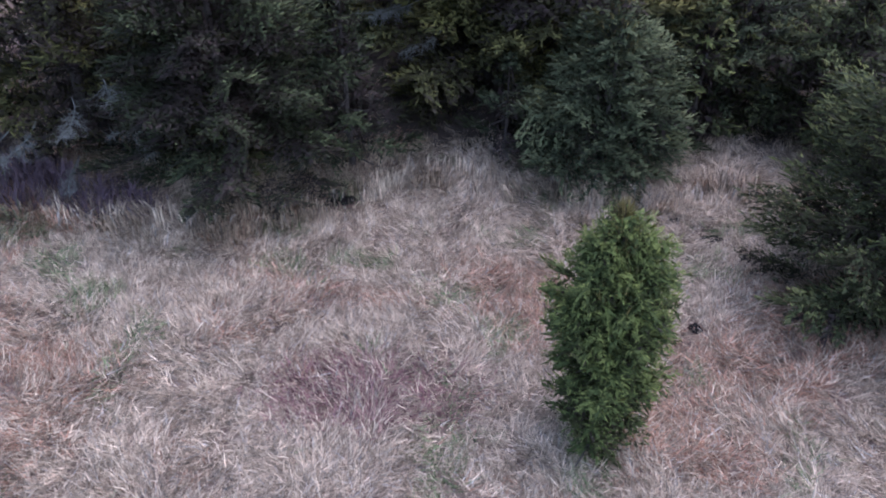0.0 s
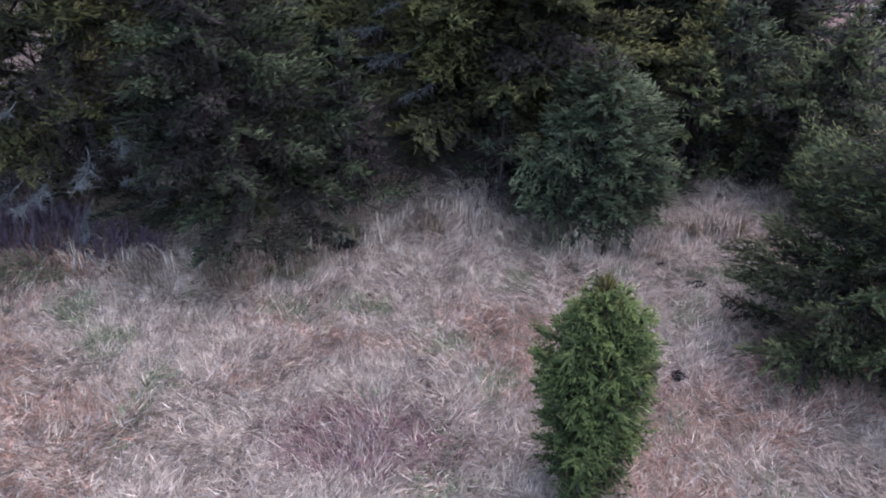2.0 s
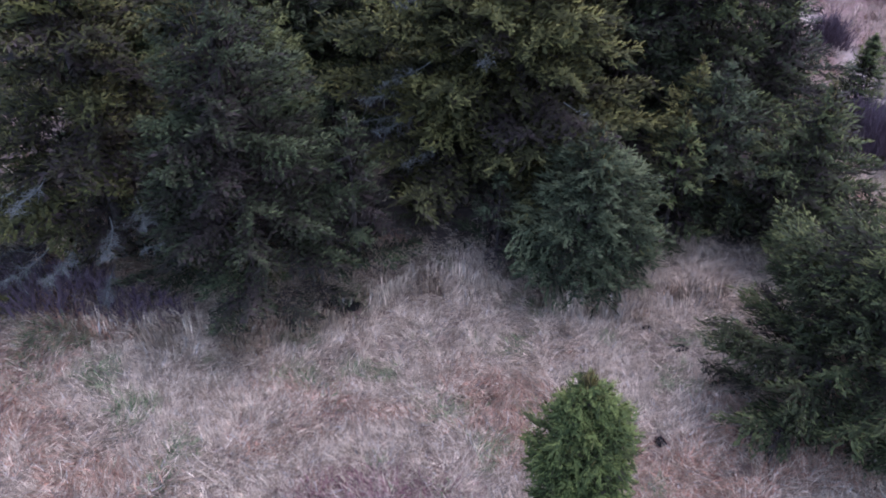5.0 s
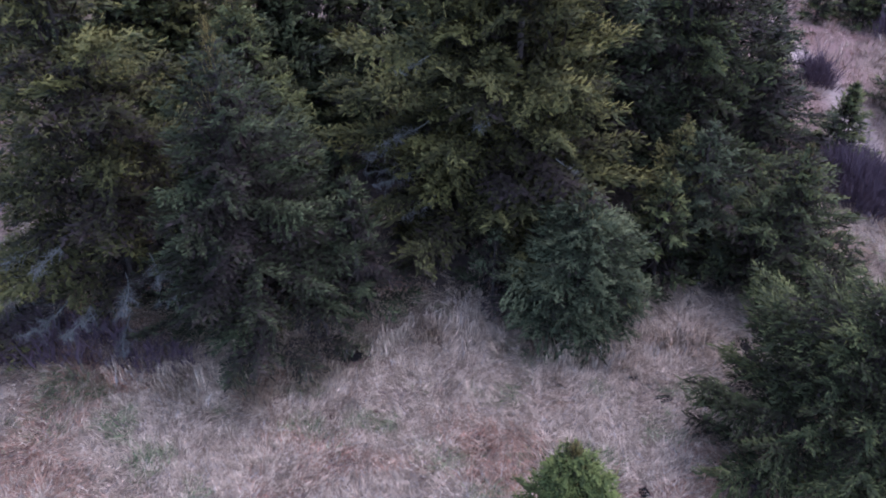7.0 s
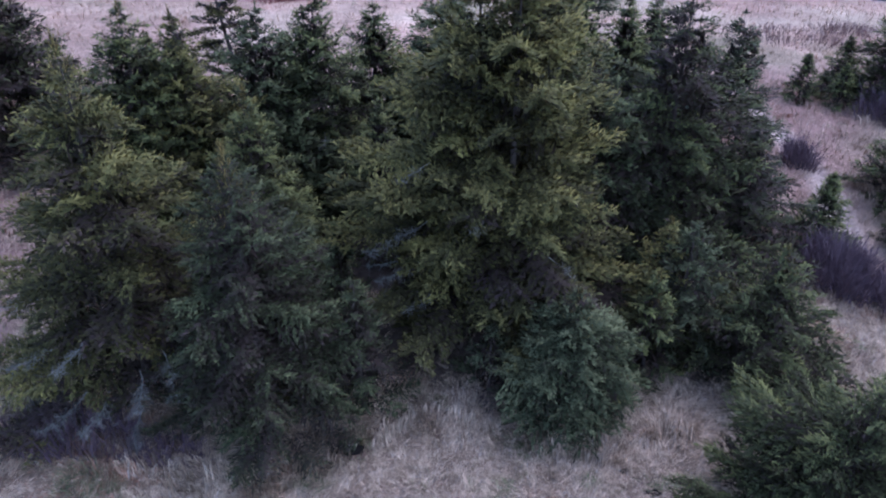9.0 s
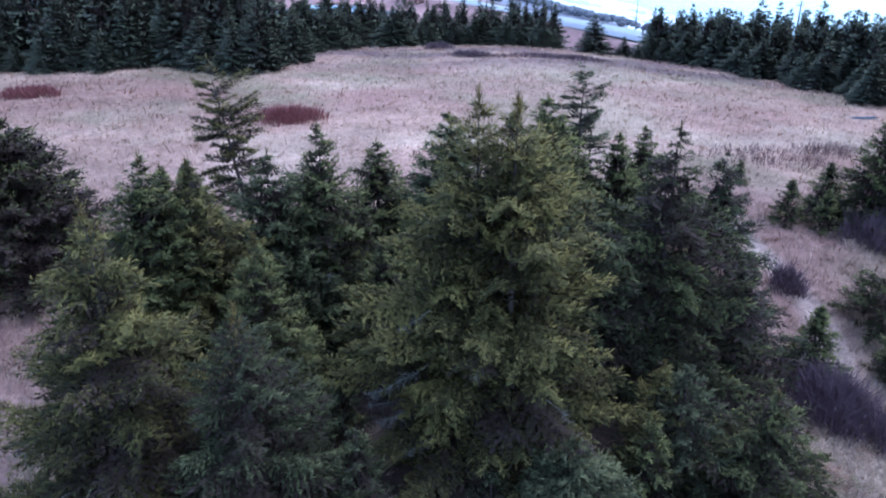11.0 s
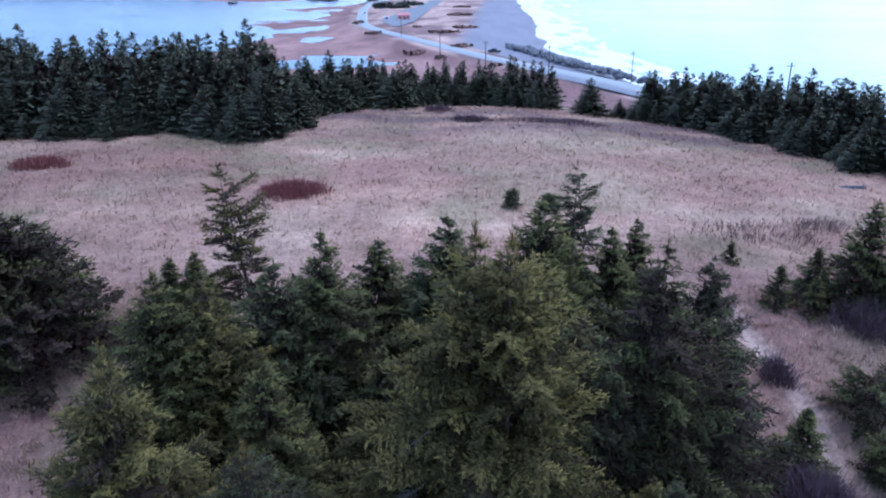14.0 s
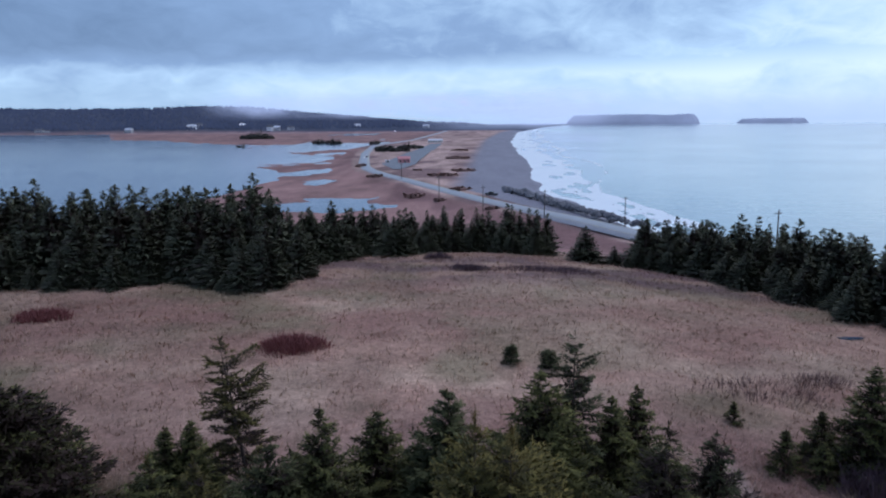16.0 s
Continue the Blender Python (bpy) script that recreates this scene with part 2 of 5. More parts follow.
# ---- mesh helpers ----
def mesh_np(name, verts, faces, mat, attr=None, colour=None):
    """A mesh from numpy arrays; faces is an (n, 4) or (n, 3) array, or a list of such."""
    groups = faces if isinstance(faces, list) else [faces]
    me = bpy.data.meshes.new(name)
    me.vertices.add(len(verts))
    me.vertices.foreach_set("co", np.ascontiguousarray(verts, np.float32).ravel())
    loops = np.concatenate([g.ravel() for g in groups]).astype(np.int32)
    sizes = np.concatenate([np.full(len(g), g.shape[1]) for g in groups])
    me.loops.add(len(loops))
    me.loops.foreach_set("vertex_index", loops)
    me.polygons.add(len(sizes))
    me.polygons.foreach_set("loop_start", (np.cumsum(sizes) - sizes).astype(np.int32))
    if attr is not None:
        a = me.attributes.new("tone", "FLOAT", "POINT")
        a.data.foreach_set("value", attr.astype(np.float32))
    if colour is not None:
        a = me.attributes.new("soil", "FLOAT_COLOR", "POINT")
        a.data.foreach_set("color", np.column_stack([colour, np.ones(len(colour))]).astype(np.float32).ravel())
    me.update(calc_edges=True)
    me.materials.append(mat)
    return me


def child(name, me, parent, label="", m=None):
    ob = new(name, me)
    ob.parent = parent
    if m is not None:
        ob.matrix_basis = m
    if label:
        ob["label"] = label
    return ob


def part(name, bm, mat, parent, label="", m=None):
    me = bpy.data.meshes.new(name)
    bm.to_mesh(me)
    bm.free()
    me.materials.append(mat)
    return child(name, me, parent, label, m)


def smooth(me):
    me.polygons.foreach_set("use_smooth", np.ones(len(me.polygons), bool))


def sstep(a, b, x):
    t = np.clip((np.asarray(x, float) - a) / (b - a), 0, 1)
    return t * t * (3 - 2 * t)


def vnoise(x, y, seed=0):
    """Smooth value noise in 0..1."""
    x, y = np.asarray(x, float) + seed * 17.3, np.asarray(y, float) - seed * 9.1
    xi, yi = np.floor(x), np.floor(y)
    fx, fy = x - xi, y - yi
    fx, fy = fx * fx * (3 - 2 * fx), fy * fy * (3 - 2 * fy)

    def h(a, b):
        v = np.sin(a * 127.1 + b * 311.7 + seed * 74.7) * 43758.5453
        return v - np.floor(v)
    return (h(xi, yi) * (1 - fx) + h(xi + 1, yi) * fx) * (1 - fy) + (h(xi, yi + 1) * (1 - fx) + h(xi + 1, yi + 1) * fx) * fy


def fbm(x, y, seed=0, octaves=4):
    v, a, s = 0.0, 0.5, 1.0
    for k in range(octaves):
        v = v + a * vnoise(x * s, y * s, seed + k)
        a, s = a * 0.5, s * 2.03
    return v / (1 - 0.5 ** octaves)


# ---- the lie of the land ----
SEA = -7.0
SHORE_Y = [-400, 100, 189, 239, 282, 325, 432, 642, 1071, 1769, 2838, 5000]
SHORE_X = [420, 108, 55, 54, 50, 47, 57, 72, 107, 190, 405, 1000]
ROAD_Y = [60, 130, 189, 215, 242, 293, 354, 415, 460, 508, 655, 850, 1100, 2000]
ROAD_X = [98, 70, 49, 38.5, 24, 5, -16.5, -38.5, -49, -54, -68.5, -78, -40, 20]
LAKE_Y = [150, 250, 331, 384, 477, 523, 545, 600, 640, 700, 740, 760, 800, 876, 952, 1024, 1221, 1288, 1400, 1982, 2137]
LAKE_X = [-112, -96, -94, -86, -108, -142, -100, -88, -96, -142, -166, -122, -200, -236, -224, -346, -460, -585, -640, -905, -1300]


POOLS = ((-138, 935, 72, 120), (-190, 1670, 62, 85), (-79, 452, 9, 20), (-63, 374, 8, 18))


def ground_height(x, y):
    x, y = np.asarray(x, float), np.asarray(y, float)
    crest = 3.9 - 3.1 * sstep(5, 52, x)
    hill = crest * sstep(12, 65, y) + 0.5 * (fbm(x / 9, y / 9, 3) - 0.5) * sstep(16, 40, y) + 0.25 * (fbm(x / 3, y / 3, 5) - 0.5)
    hill = hill - 0.25 * sstep(0, 10, x) * sstep(15, 8, y)
    # low ground: beach, road bank, marsh, lake
    shore = (x - np.interp(y, SHORE_Y, SHORE_X)) * 0.9 + 8 * (fbm(x / 25, y / 40, 7) - 0.5)
    low = np.clip(SEA - 0.075 * shore, -10, -4.9)
    west = np.interp(y, ROAD_Y, ROAD_X) - x
    dune = 1.6 * (fbm(x / 14, y / 40, 9) - 0.35) * sstep(6, 14, -west) * sstep(-20, -34, shore) * sstep(300, 360, y)
    marsh = SEA + 0.20 + 0.75 * (fbm(x / 26, y / 34, 11, 5) - 0.46)
    marsh = marsh - 0.22 * sstep(-50, -62, x) * sstep(390, 430, y) * sstep(1200, 900, y)
    lake = np.interp(y, LAKE_Y, LAKE_X) - x + 26 * (fbm(x / 40, y / 60, 13) - 0.5)
    pond = 1.0 - np.hypot((x + 45) / 27, (y - 270) / 30) + 1.5 * (fbm(x / 14, y / 18, 15) - 0.5)
    marsh = marsh - 1.5 * sstep(0, 14, lake) * (y < 2080) - 0.5 * sstep(-0.15, 0.25, pond)
    for cx, cy, rx, ry in POOLS:
        marsh = marsh - 0.55 * sstep(-0.15, 0.3, 1.0 - np.hypot((x - cx) / rx, (y - cy) / ry) + 1.3 * (fbm(x / (0.5 * rx), y / (0.28 * ry), 16) - 0.5))
    low = np.where(west > 0, low + (marsh - low) * sstep(7, 24, west), low + np.maximum(dune, 0))
    away = y - (92 - 0.30 * np.maximum(x - 20, 0) + 0.5 * np.maximum(-x - 60, 0))
    k = sstep(0, 98, away)
    h = hill * (1 - k) + low * k
    # wooded hills beyond the lagoon
    far = 70 * sstep(1950, 2500, y) * sstep(120, -900, x - 0.02 * y) * (0.75 + 0.4 * fbm(x / 420, y / 600, 17))
    far = far + 9 * sstep(2300, 2700, y) * sstep(160, 40, x - 0.035 * y)
    return h + far


def ground_colour(x, y, z):
    grass = np.array([0.295, 0.188, 0.148])
    straw = np.array([0.355, 0.252, 0.196])
    rust = np.array([0.185, 0.098, 0.084])
    green = np.array([0.15, 0.135, 0.080])
    n1, n2, n3 = fbm(x / 9, y / 7, 21), fbm(x / 15, y / 11, 23), fbm(x / 11, y / 11, 25)
    c = grass + (straw - grass) * sstep(0.38, 0.74, n1)[:, None]
    c = c + (rust - c) * (0.50 * sstep(0.48, 0.64, n2))[:, None]
    n4 = fbm(x / 3.5, y / 2.5, 29)
    c = c * (0.70 + 0.64 * n4)[:, None]
    c = c + (green - c) * ((0.5 + 0.15 * sstep(45, 60, y)) * sstep(0.54 - 0.06 * sstep(45, 60, y), 0.74, n3))[:, None]
    n5 = fbm(x / 9, y / 4.5, 34)
    c = c + (np.array([0.275, 0.140, 0.122]) - c) * (0.36 * sstep(0.44, 0.70, n5) * sstep(40, 62, y))[:, None]
    c = c * (1 + sstep(38, 58, y)[:, None] * np.array([0.05, 0.06, -0.02]))
    # paler, ungrazed straw over the top of the rise, in broad drifts
    rise = np.exp(-((x - 7) / 24) ** 2 - ((y - 68) / 24) ** 2) * sstep(38, 50, y)
    drift = fbm(x / 20, y / 9, 36)
    c = c * (1 + 0.55 * sstep(40, 55, y) * (drift - 0.5) + 0.24 * rise)[:, None]
    c = c + (np.array([0.30, 0.235, 0.155]) - c) * (0.55 * rise * sstep(0.46, 0.66, fbm(x / 17, y / 8, 38)))[:, None]
    # near ground painted darker, as shade in the gaps between tussocks
    c = c * (1 - 0.42 * sstep(24, 16, y))[:, None]
    # red-brown herb bands at the far edge of the meadow
    band = sstep(84, 96, y) * sstep(118, 106, y) * sstep(0.40, 0.56, fbm(x / 12, y / 4, 27)) * sstep(-24, -16, x)
    c = c + (np.array([0.13, 0.080, 0.085]) - c) * (0.8 * band)[:, None]
    # brown floor below the copse, darkened further with the trees' shade
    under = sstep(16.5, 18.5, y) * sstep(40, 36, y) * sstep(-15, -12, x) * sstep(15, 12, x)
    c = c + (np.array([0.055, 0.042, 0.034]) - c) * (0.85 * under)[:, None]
    # trodden path along the copse
    px = 17.6 + 0.9 * np.sin(y * 0.25) + 0.12 * (y - 24)
    path = sstep(1.1, 0.4, np.abs(x - px)) * sstep(15, 18, y) * sstep(46, 38, y)
    c = c + (np.array([0.44, 0.335, 0.27]) - c) * (0.75 * path)[:, None]
    rut = sstep(0.32, 0.12, np.abs(x - px - 0.35)) * sstep(15, 18, y) * sstep(46, 38, y)
    c = c + (np.array([0.16, 0.115, 0.10]) - c) * (0.7 * rut)[:, None]
    shore = (x - np.interp(y, SHORE_Y, SHORE_X)) * 0.9
    west = np.interp(y, ROAD_Y, ROAD_X) - x
    lowland = sstep(-2.5, -4.5, z)
    marsh = np.array([0.30, 0.180, 0.156]) * (0.30 + 1.4 * (0.6 * fbm(x / 14, y / 30, 31) + 0.4 * fbm(x / 5, y / 12, 37)))[:, None]
    duneg = np.array([0.44, 0.31, 0.26]) * (0.25 + 1.5 * (0.6 * fbm(x / 9, y / 24, 33) + 0.4 * fbm(x / 4, y / 10, 39)))[:, None]
    # heather and wrack lie in dark patches on dune and marsh
    heath = sstep(0.50, 0.62, fbm(x / 20, y / 42, 41))[:, None]
    duneg = duneg + (np.array([0.165, 0.098, 0.098]) - duneg) * 0.75 * heath
    marsh = marsh + (np.array([0.165, 0.090, 0.088]) - marsh) * 0.55 * sstep(0.48, 0.62, fbm(x / 24, y / 60, 42))[:, None]
    beach = np.array([0.25, 0.255, 0.29]) + 0.08 * (fbm(x / 6, y / 30, 35) - 0.5)[:, None]
    lc = np.where((west > 4)[:, None], marsh, duneg)
    bw = sstep(-42, -30, shore) * (west < 0)
    lc = lc + (beach - lc) * bw[:, None]
    bank = (np.abs(west) < 9)
    lc = np.where(bank[:, None], duneg * 0.85, lc)
    c = c + (lc - c) * lowland[:, None]
    # ground of the far hills takes the same haze-blue colour
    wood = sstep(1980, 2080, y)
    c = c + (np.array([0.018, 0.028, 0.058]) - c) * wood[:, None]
    return np.clip(c, 0.01, 1)


def build_ground():
    az = np.radians(np.concatenate([np.arange(-42, 42.01, 0.30), np.arange(46, 318, 4.0)]))
    r = np.concatenate([np.arange(0.6, 130, 0.6), 130 * 1.013 ** np.arange(0, 120)])
    r = np.concatenate([r, r[-1] * 1.03 ** np.arange(1, 70)])
    r = r[r < 4850]
    rr, aa = np.meshgrid(r, az, indexing="ij")
    x, y = (rr * np.sin(aa)).ravel(), (rr * np.cos(aa)).ravel()
    z = ground_height(x, y)
    v = np.column_stack([x, y, z])
    n, m = len(r), len(az)
    i = (np.arange(n - 1)[:, None] * m + np.arange(m)[None, :])
    j = (np.arange(n - 1)[:, None] * m + (np.arange(m)[None, :] + 1) % m)
    f = np.stack([i, j, j + m, i + m], -1).reshape(-1, 4)
    c = np.array([[0.0, 0.0, float(ground_height(0, 0))]])
    v = np.vstack([v, c])
    tip = np.column_stack([np.arange(m), np.full(m, len(v) - 1), (np.arange(m) + 1) % m])[:, ::-1]
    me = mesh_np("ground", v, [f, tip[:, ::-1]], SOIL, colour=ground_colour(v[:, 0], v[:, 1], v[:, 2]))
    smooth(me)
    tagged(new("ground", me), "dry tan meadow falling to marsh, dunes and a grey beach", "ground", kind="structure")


build_ground()


def build_water():
    a = np.radians(np.arange(0, 360, 3.0))
    v = np.vstack([[0, 0, SEA], np.column_stack([4850 * np.sin(a), 4850 * np.cos(a), np.full(len(a), SEA)])])
    k = np.arange(len(a))
    f = np.column_stack([np.zeros(len(a), int), (k + 1) % len(a) + 1, k + 1])
    tagged(new("water", mesh_np("water", v, f, WATER)), "calm pale sea and lagoon water under cloud", "water", kind="structure")


build_water()


def ribbon(ys, xs, lift, step=6.0):
    yy = np.arange(ys[0], ys[-1], step)
    xx = np.interp(yy, ys, xs)
    ker = np.ones(9) / 9
    xx = np.convolve(np.pad(xx, 4, mode="edge"), ker, "valid")
    d = np.column_stack([np.gradient(xx), np.gradient(yy)])
    d /= np.linalg.norm(d, axis=1)[:, None]
    nrm = np.column_stack([d[:, 1], -d[:, 0]])
    zz = np.maximum(ground_height(xx, yy), -4.9) + lift
    zz = np.convolve(np.pad(zz, 4, mode="edge"), ker, "valid")
    return xx, yy, zz, nrm


def build_road():
    xx, yy, zz, nrm = ribbon(ROAD_Y, ROAD_X, 0.25)
    rows = []
    for off, dz in ((-4.9, -0.9), (-3.5, -0.02), (-1.2, 0.05), (1.2, 0.05), (3.5, -0.02), (4.9, -0.9)):
        rows.append(np.column_stack([xx + nrm[:, 0] * off, yy + nrm[:, 1] * off, zz + dz]))
    v = np.concatenate(rows)
    n = len(xx)
    f = np.concatenate([np.stack([np.arange(n - 1) + k * n, np.arange(1, n) + k * n, np.arange(1, n) + (k + 1) * n, np.arange(n - 1) + (k + 1) * n], -1) for k in range(5)])
    road = tagged(new("road", mesh_np("road", v, f[:, ::-1], ASPHALT)), "wet grey two-lane coast road on a low bank", "road", kind="structure")
    for off in (-3.1, 3.1):
        w = 0.12
        v = np.concatenate([np.column_stack([xx + nrm[:, 0] * (off + s * w), yy + nrm[:, 1] * (off + s * w), zz + 0.035]) for s in (-1, 1)])
        f = np.stack([np.arange(n - 1), np.arange(1, n), np.arange(1, n) + n, np.arange(n - 1) + n], -1)
        child("edge_line", mesh_np("edge_line", v, f, LINE_PAINT), road)


build_road()


# ---- spruce trees ----
def profile_of(kind, height, radius):
    """Reach of the boughs, in metres, at the share u of the height."""
    slope = {"tiered": 0.50, "cone": 0.56, "narrow": 0.50, "oval": 0.95, "ragged": 1.1}.get(kind, 0.5)
    if kind == "column":
        return lambda u: radius * np.interp(u, [0, 0.1, 0.3, 0.52, 0.68, 0.8, 0.9, 1.0], [0.46, 0.72, 0.98, 1.06, 0.94, 0.70, 0.44, 0.10])
    if kind in ("wood", "spire"):
        return lambda u: radius * (1 - u) ** 1.02 * min(1.0, 0.75 + 2.0 * u)
    if kind == "ball":
        return lambda u: radius * math.sqrt(max(0.01, 1 - (1.9 * u - 0.8) ** 2 / 1.25))
    return lambda u: radius * math.tanh(slope * (1 - u) * height / radius) * min(1.0, 0.72 + 2.2 * u) * (1 - 0.66 * math.exp(-(1 - u) * height / 1.8))


def crown_mesh(name, height, radius, kind, rng, mat, whorl=0.80, space=1.12, low=0.05, twig=0.135, shoot=0.150, width=0.027,
               ragged=0.55, inner=0.50, lean=(0, 0), droop=0.24, tone=0.0, keep=1.0, fill=46, pad=1.0, lift=0.36, slim=0.35, jitter=0.13, weave=False, flat=1.0, wild=0.34, lit_growth=0.16):
    """Boughs at uneven heights; each ends in a rounded pad of side twigs set with blunt needle-covered shoots."""
    prof = profile_of(kind, height, radius)
    zs, z = [], low * height
    while z < height * 0.975:
        zs.append(z)
        z += whorl * (1.05 - 0.80 * (z / height) ** 1.3)
    base, way, size, tones, outs = [], [], [], [], []
    webs, web_way, web_tone = [], [], []
    turn = rng.random() * 7
    lobes = rng.random(3) * 6.3
    up = np.array([0.0, 0.0, 1.0])
    for z in zs:
        turn += 0.9 + rng.random()
        lowest = 3 if z > 0.88 * height else 6 if 0.2 < slim < 0.5 else 3
        cnt = int(min(15, max(lowest, 6.283 * float(prof(z / height)) / space)))
        for k in range(cnt):
            if rng.random() > keep:
                continue
            zz = min(z + rng.normal(0, whorl * jitter), height * 0.985)
            u = min(0.99, max(0.0, zz / height))
            a = turn + (k + rng.normal(0, 0.24)) * 2 * np.pi / cnt
            uneven = 1 + ragged * 0.6 * (0.5 * np.sin(2 * a + lobes[0] + 4 * u) + 0.35 * np.sin(3 * a + lobes[1] - 9 * u))
            ln = float(prof(u)) * uneven * (1.14 - ragged * 0.72 * rng.random() ** 1.3) + 0.12 * min(1.0, 0.25 + (1 - u) * height / 1.5)
            o = np.array([np.cos(a), np.sin(a), 0.0])
            lat = np.array([-np.sin(a), np.cos(a), 0.0])
            rise = 0.62 * u ** 2 - droop * (1 - u) + rng.normal(0, 0.07)
            start = inner * (1 - u) * (0.7 + 0.5 * rng.random()) + 0.03
            n = max(3, int(ln * (1 - start) / twig))
            g = (np.arange(n) + 0.35 + 0.3 * rng.random(n)) / n
            s = start + (1 - start) * g
            bend = rng.normal(0, 0.12) * ln
            ax = o[None] * (ln * s)[:, None] + lat[None] * (bend * s ** 2)[:, None]
            ax[:, 2] += zz + ln * (rise * s - 0.26 * s ** 2 + lift * s ** 3)
            # tone rises with height: painted crown light together with newer growth
            bt = 0.33 + tone + lit_growth * u + rng.normal(0, 0.13)
            tilt = rng.normal(0, 0.16)
            wide = pad * min(0.80, 0.13 + 0.26 * ln) * (0.7 + 0.6 * rng.random())
            thick = (0.03 + 0.13 * wide) * flat
            small = min(1.0, slim + ln / (5 * shoot))
            # a rounded bough: side twigs short at both ends, slumping at the sides
            round_ = np.sqrt(np.clip(1 - ((g - 0.52) / 0.62) ** 2, 0.06, 1))
            for sign in (-1, 1):
                tl = np.clip(wide * round_ * (0.70 + 0.45 * rng.random(n)), 0.06, 1.1)
                spread = (1.08 - 0.62 * g) + rng.normal(0, 0.10, n)
                td = o[None] * np.cos(spread)[:, None] + sign * lat[None] * np.sin(spread)[:, None]
                td[:, 2] += sign * tilt
                # the woven mat of older twigs that the shoots stand on
                if weave:
                    across = o[None] * (0.62 * ln * (1 - start) / n)
                    sag = up[None] * (0.30 * wide * (tl / wide) ** 2 * 0.8 + 0.02)[:, None]
                    far_ = ax + td * (tl * 0.86)[:, None] - sag
                    mid_ = ax + td * (tl * 0.45)[:, None] - sag * 0.25
                    webs.append(np.stack([ax - across, ax + across, mid_ + across, mid_ - across], 1))
                    webs.append(np.stack([mid_ - across, mid_ + across, far_ + across * 0.5, far_ - across * 0.5], 1))
                    lean_ = up * 0.75 + o * 0.22 + sign * lat * 0.30
                    web_way.append(np.tile(lean_, (2 * n, 1)))
                    web_tone.append(np.tile(bt - 0.06 + 0.25 * (s - 0.62) + rng.normal(0, 0.05, n), 2))
                gap = shoot * (0.66 if weave else 0.44)
                m = int(np.ceil(tl.max() / gap))
                q = (np.arange(m)[None] + 0.5 * rng.random((n, m))) * gap
                ok = q < tl[:, None]
                h = rng.random((n, m)) * 2 - 1
                share = q / wide
                pts = ax[:, None] + td[:, None] * q[..., None]
                pts[..., 2] += thick * h * np.sqrt(np.clip(1.1 - share ** 2, 0.1, 1)) - 0.30 * wide * share ** 2
                fan = rng.choice([-1.0, 1.0], (n, m))[..., None] * (lat * 0.75 - o * 0.25 * sign)[None, None]
                sd = td[:, None] * 0.85 + fan * rng.random((n, m, 1)) * 0.75 + rng.normal(0, wild, (n, m, 3)) + up * (0.28 + 0.30 * h)[..., None]
                tip = q / np.maximum(tl[:, None], 0.01)
                if not weave:
                    pick = ok & (rng.random((n, m)) < 0.92)
                    c0 = pts[pick] + rng.normal(0, 0.25 * shoot, (int(pick.sum()), 3)) * np.array([1, 1, 0.2])
                    c0[:, 2] -= thick * (0.5 + 0.6 * h[pick])
                    run = np.broadcast_to(td[:, None], (n, m, 3))[pick] + rng.normal(0, 0.2 + 1.2 * wild, (len(c0), 3)) * np.array([1, 1, 0.5])
                    d0 = run * (shoot * (0.45 + 0.35 * rng.random(len(c0))))[:, None]
                    e0 = np.column_stack([-run[:, 1], run[:, 0], rng.normal(0, 0.35, len(c0))]) * (width * 0.95)
                    webs.append(np.stack([c0 - d0, c0 - e0, c0 + d0, c0 + e0], 1))
                    web_way.append(np.tile(up * 0.70 + o * 0.22, (len(c0), 1)) + (sign * lat)[None] * (0.45 * share[pick])[:, None])
                    web_tone.append(bt - 0.10 + 0.36 * (s[:, None] + 0 * q - 0.62)[pick] + rng.normal(0, 0.08, len(c0)))
                # the outward side of the bough's rounded body
                face = o * (0.55 * (g - 0.35))[:, None, None] + (sign * lat)[None, None] * (0.55 * share)[..., None] + up * (0.42 + 0.75 * h)[..., None] + o * 0.18
                base.append(pts[ok]), way.append(sd[ok]), outs.append(face[ok])
                size.append((shoot * (0.25 + 0.75 * small) * (0.62 + 0.45 * rng.random((n, m)) + 0.40 * (tip > 0.75)))[ok])
                # light tops, dark undersides and inner ends painted in, besides the newer tips
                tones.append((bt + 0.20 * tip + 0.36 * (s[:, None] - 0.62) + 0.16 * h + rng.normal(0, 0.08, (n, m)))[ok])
    # slender leader
    tz = height * (1 - 0.045 * rng.random(9)) + 0.02
    base.append(np.column_stack([0 * tz, 0 * tz, tz - 0.5 * shoot])), way.append(np.column_stack([rng.normal(0, 0.13, 9), rng.normal(0, 0.13, 9), np.ones(9)]))
    size.append(np.full(9, 0.35 * shoot + 0.006 * height + 0.06)), tones.append(np.full(9, 0.6 + tone)), outs.append(np.tile(up * 0.5, (9, 1)))
    # old bare twigs and dead needles fill the inside
    nf = int(fill * height * radius)
    fu = low + 0.04 + (0.76 - low) * rng.random(nf) ** 1.2
    fr = np.array([prof(float(q)) for q in fu]) * (0.04 + 0.50 * np.sqrt(rng.random(nf)))
    fa = rng.random(nf) * 6.283
    ins = np.column_stack([fr * np.cos(fa), fr * np.sin(fa), fu * height - droop * 0.9 * fr * (1 - fu)])
    wv, wt = np.concatenate(webs).reshape(-1, 3), np.concatenate(web_tone)
    wn = np.concatenate(web_way) + rng.normal(0, 0.16, (len(wt), 3))
    fd, fw = rng.normal(0, 1, (nf, 3)) * shoot * np.array([0.7, 0.7, 1.0]), rng.normal(0, 1, (nf, 3)) * shoot * 0.13
    p, d, ln, tn, out = [np.concatenate(q) for q in (base, way, size, tones, outs)]
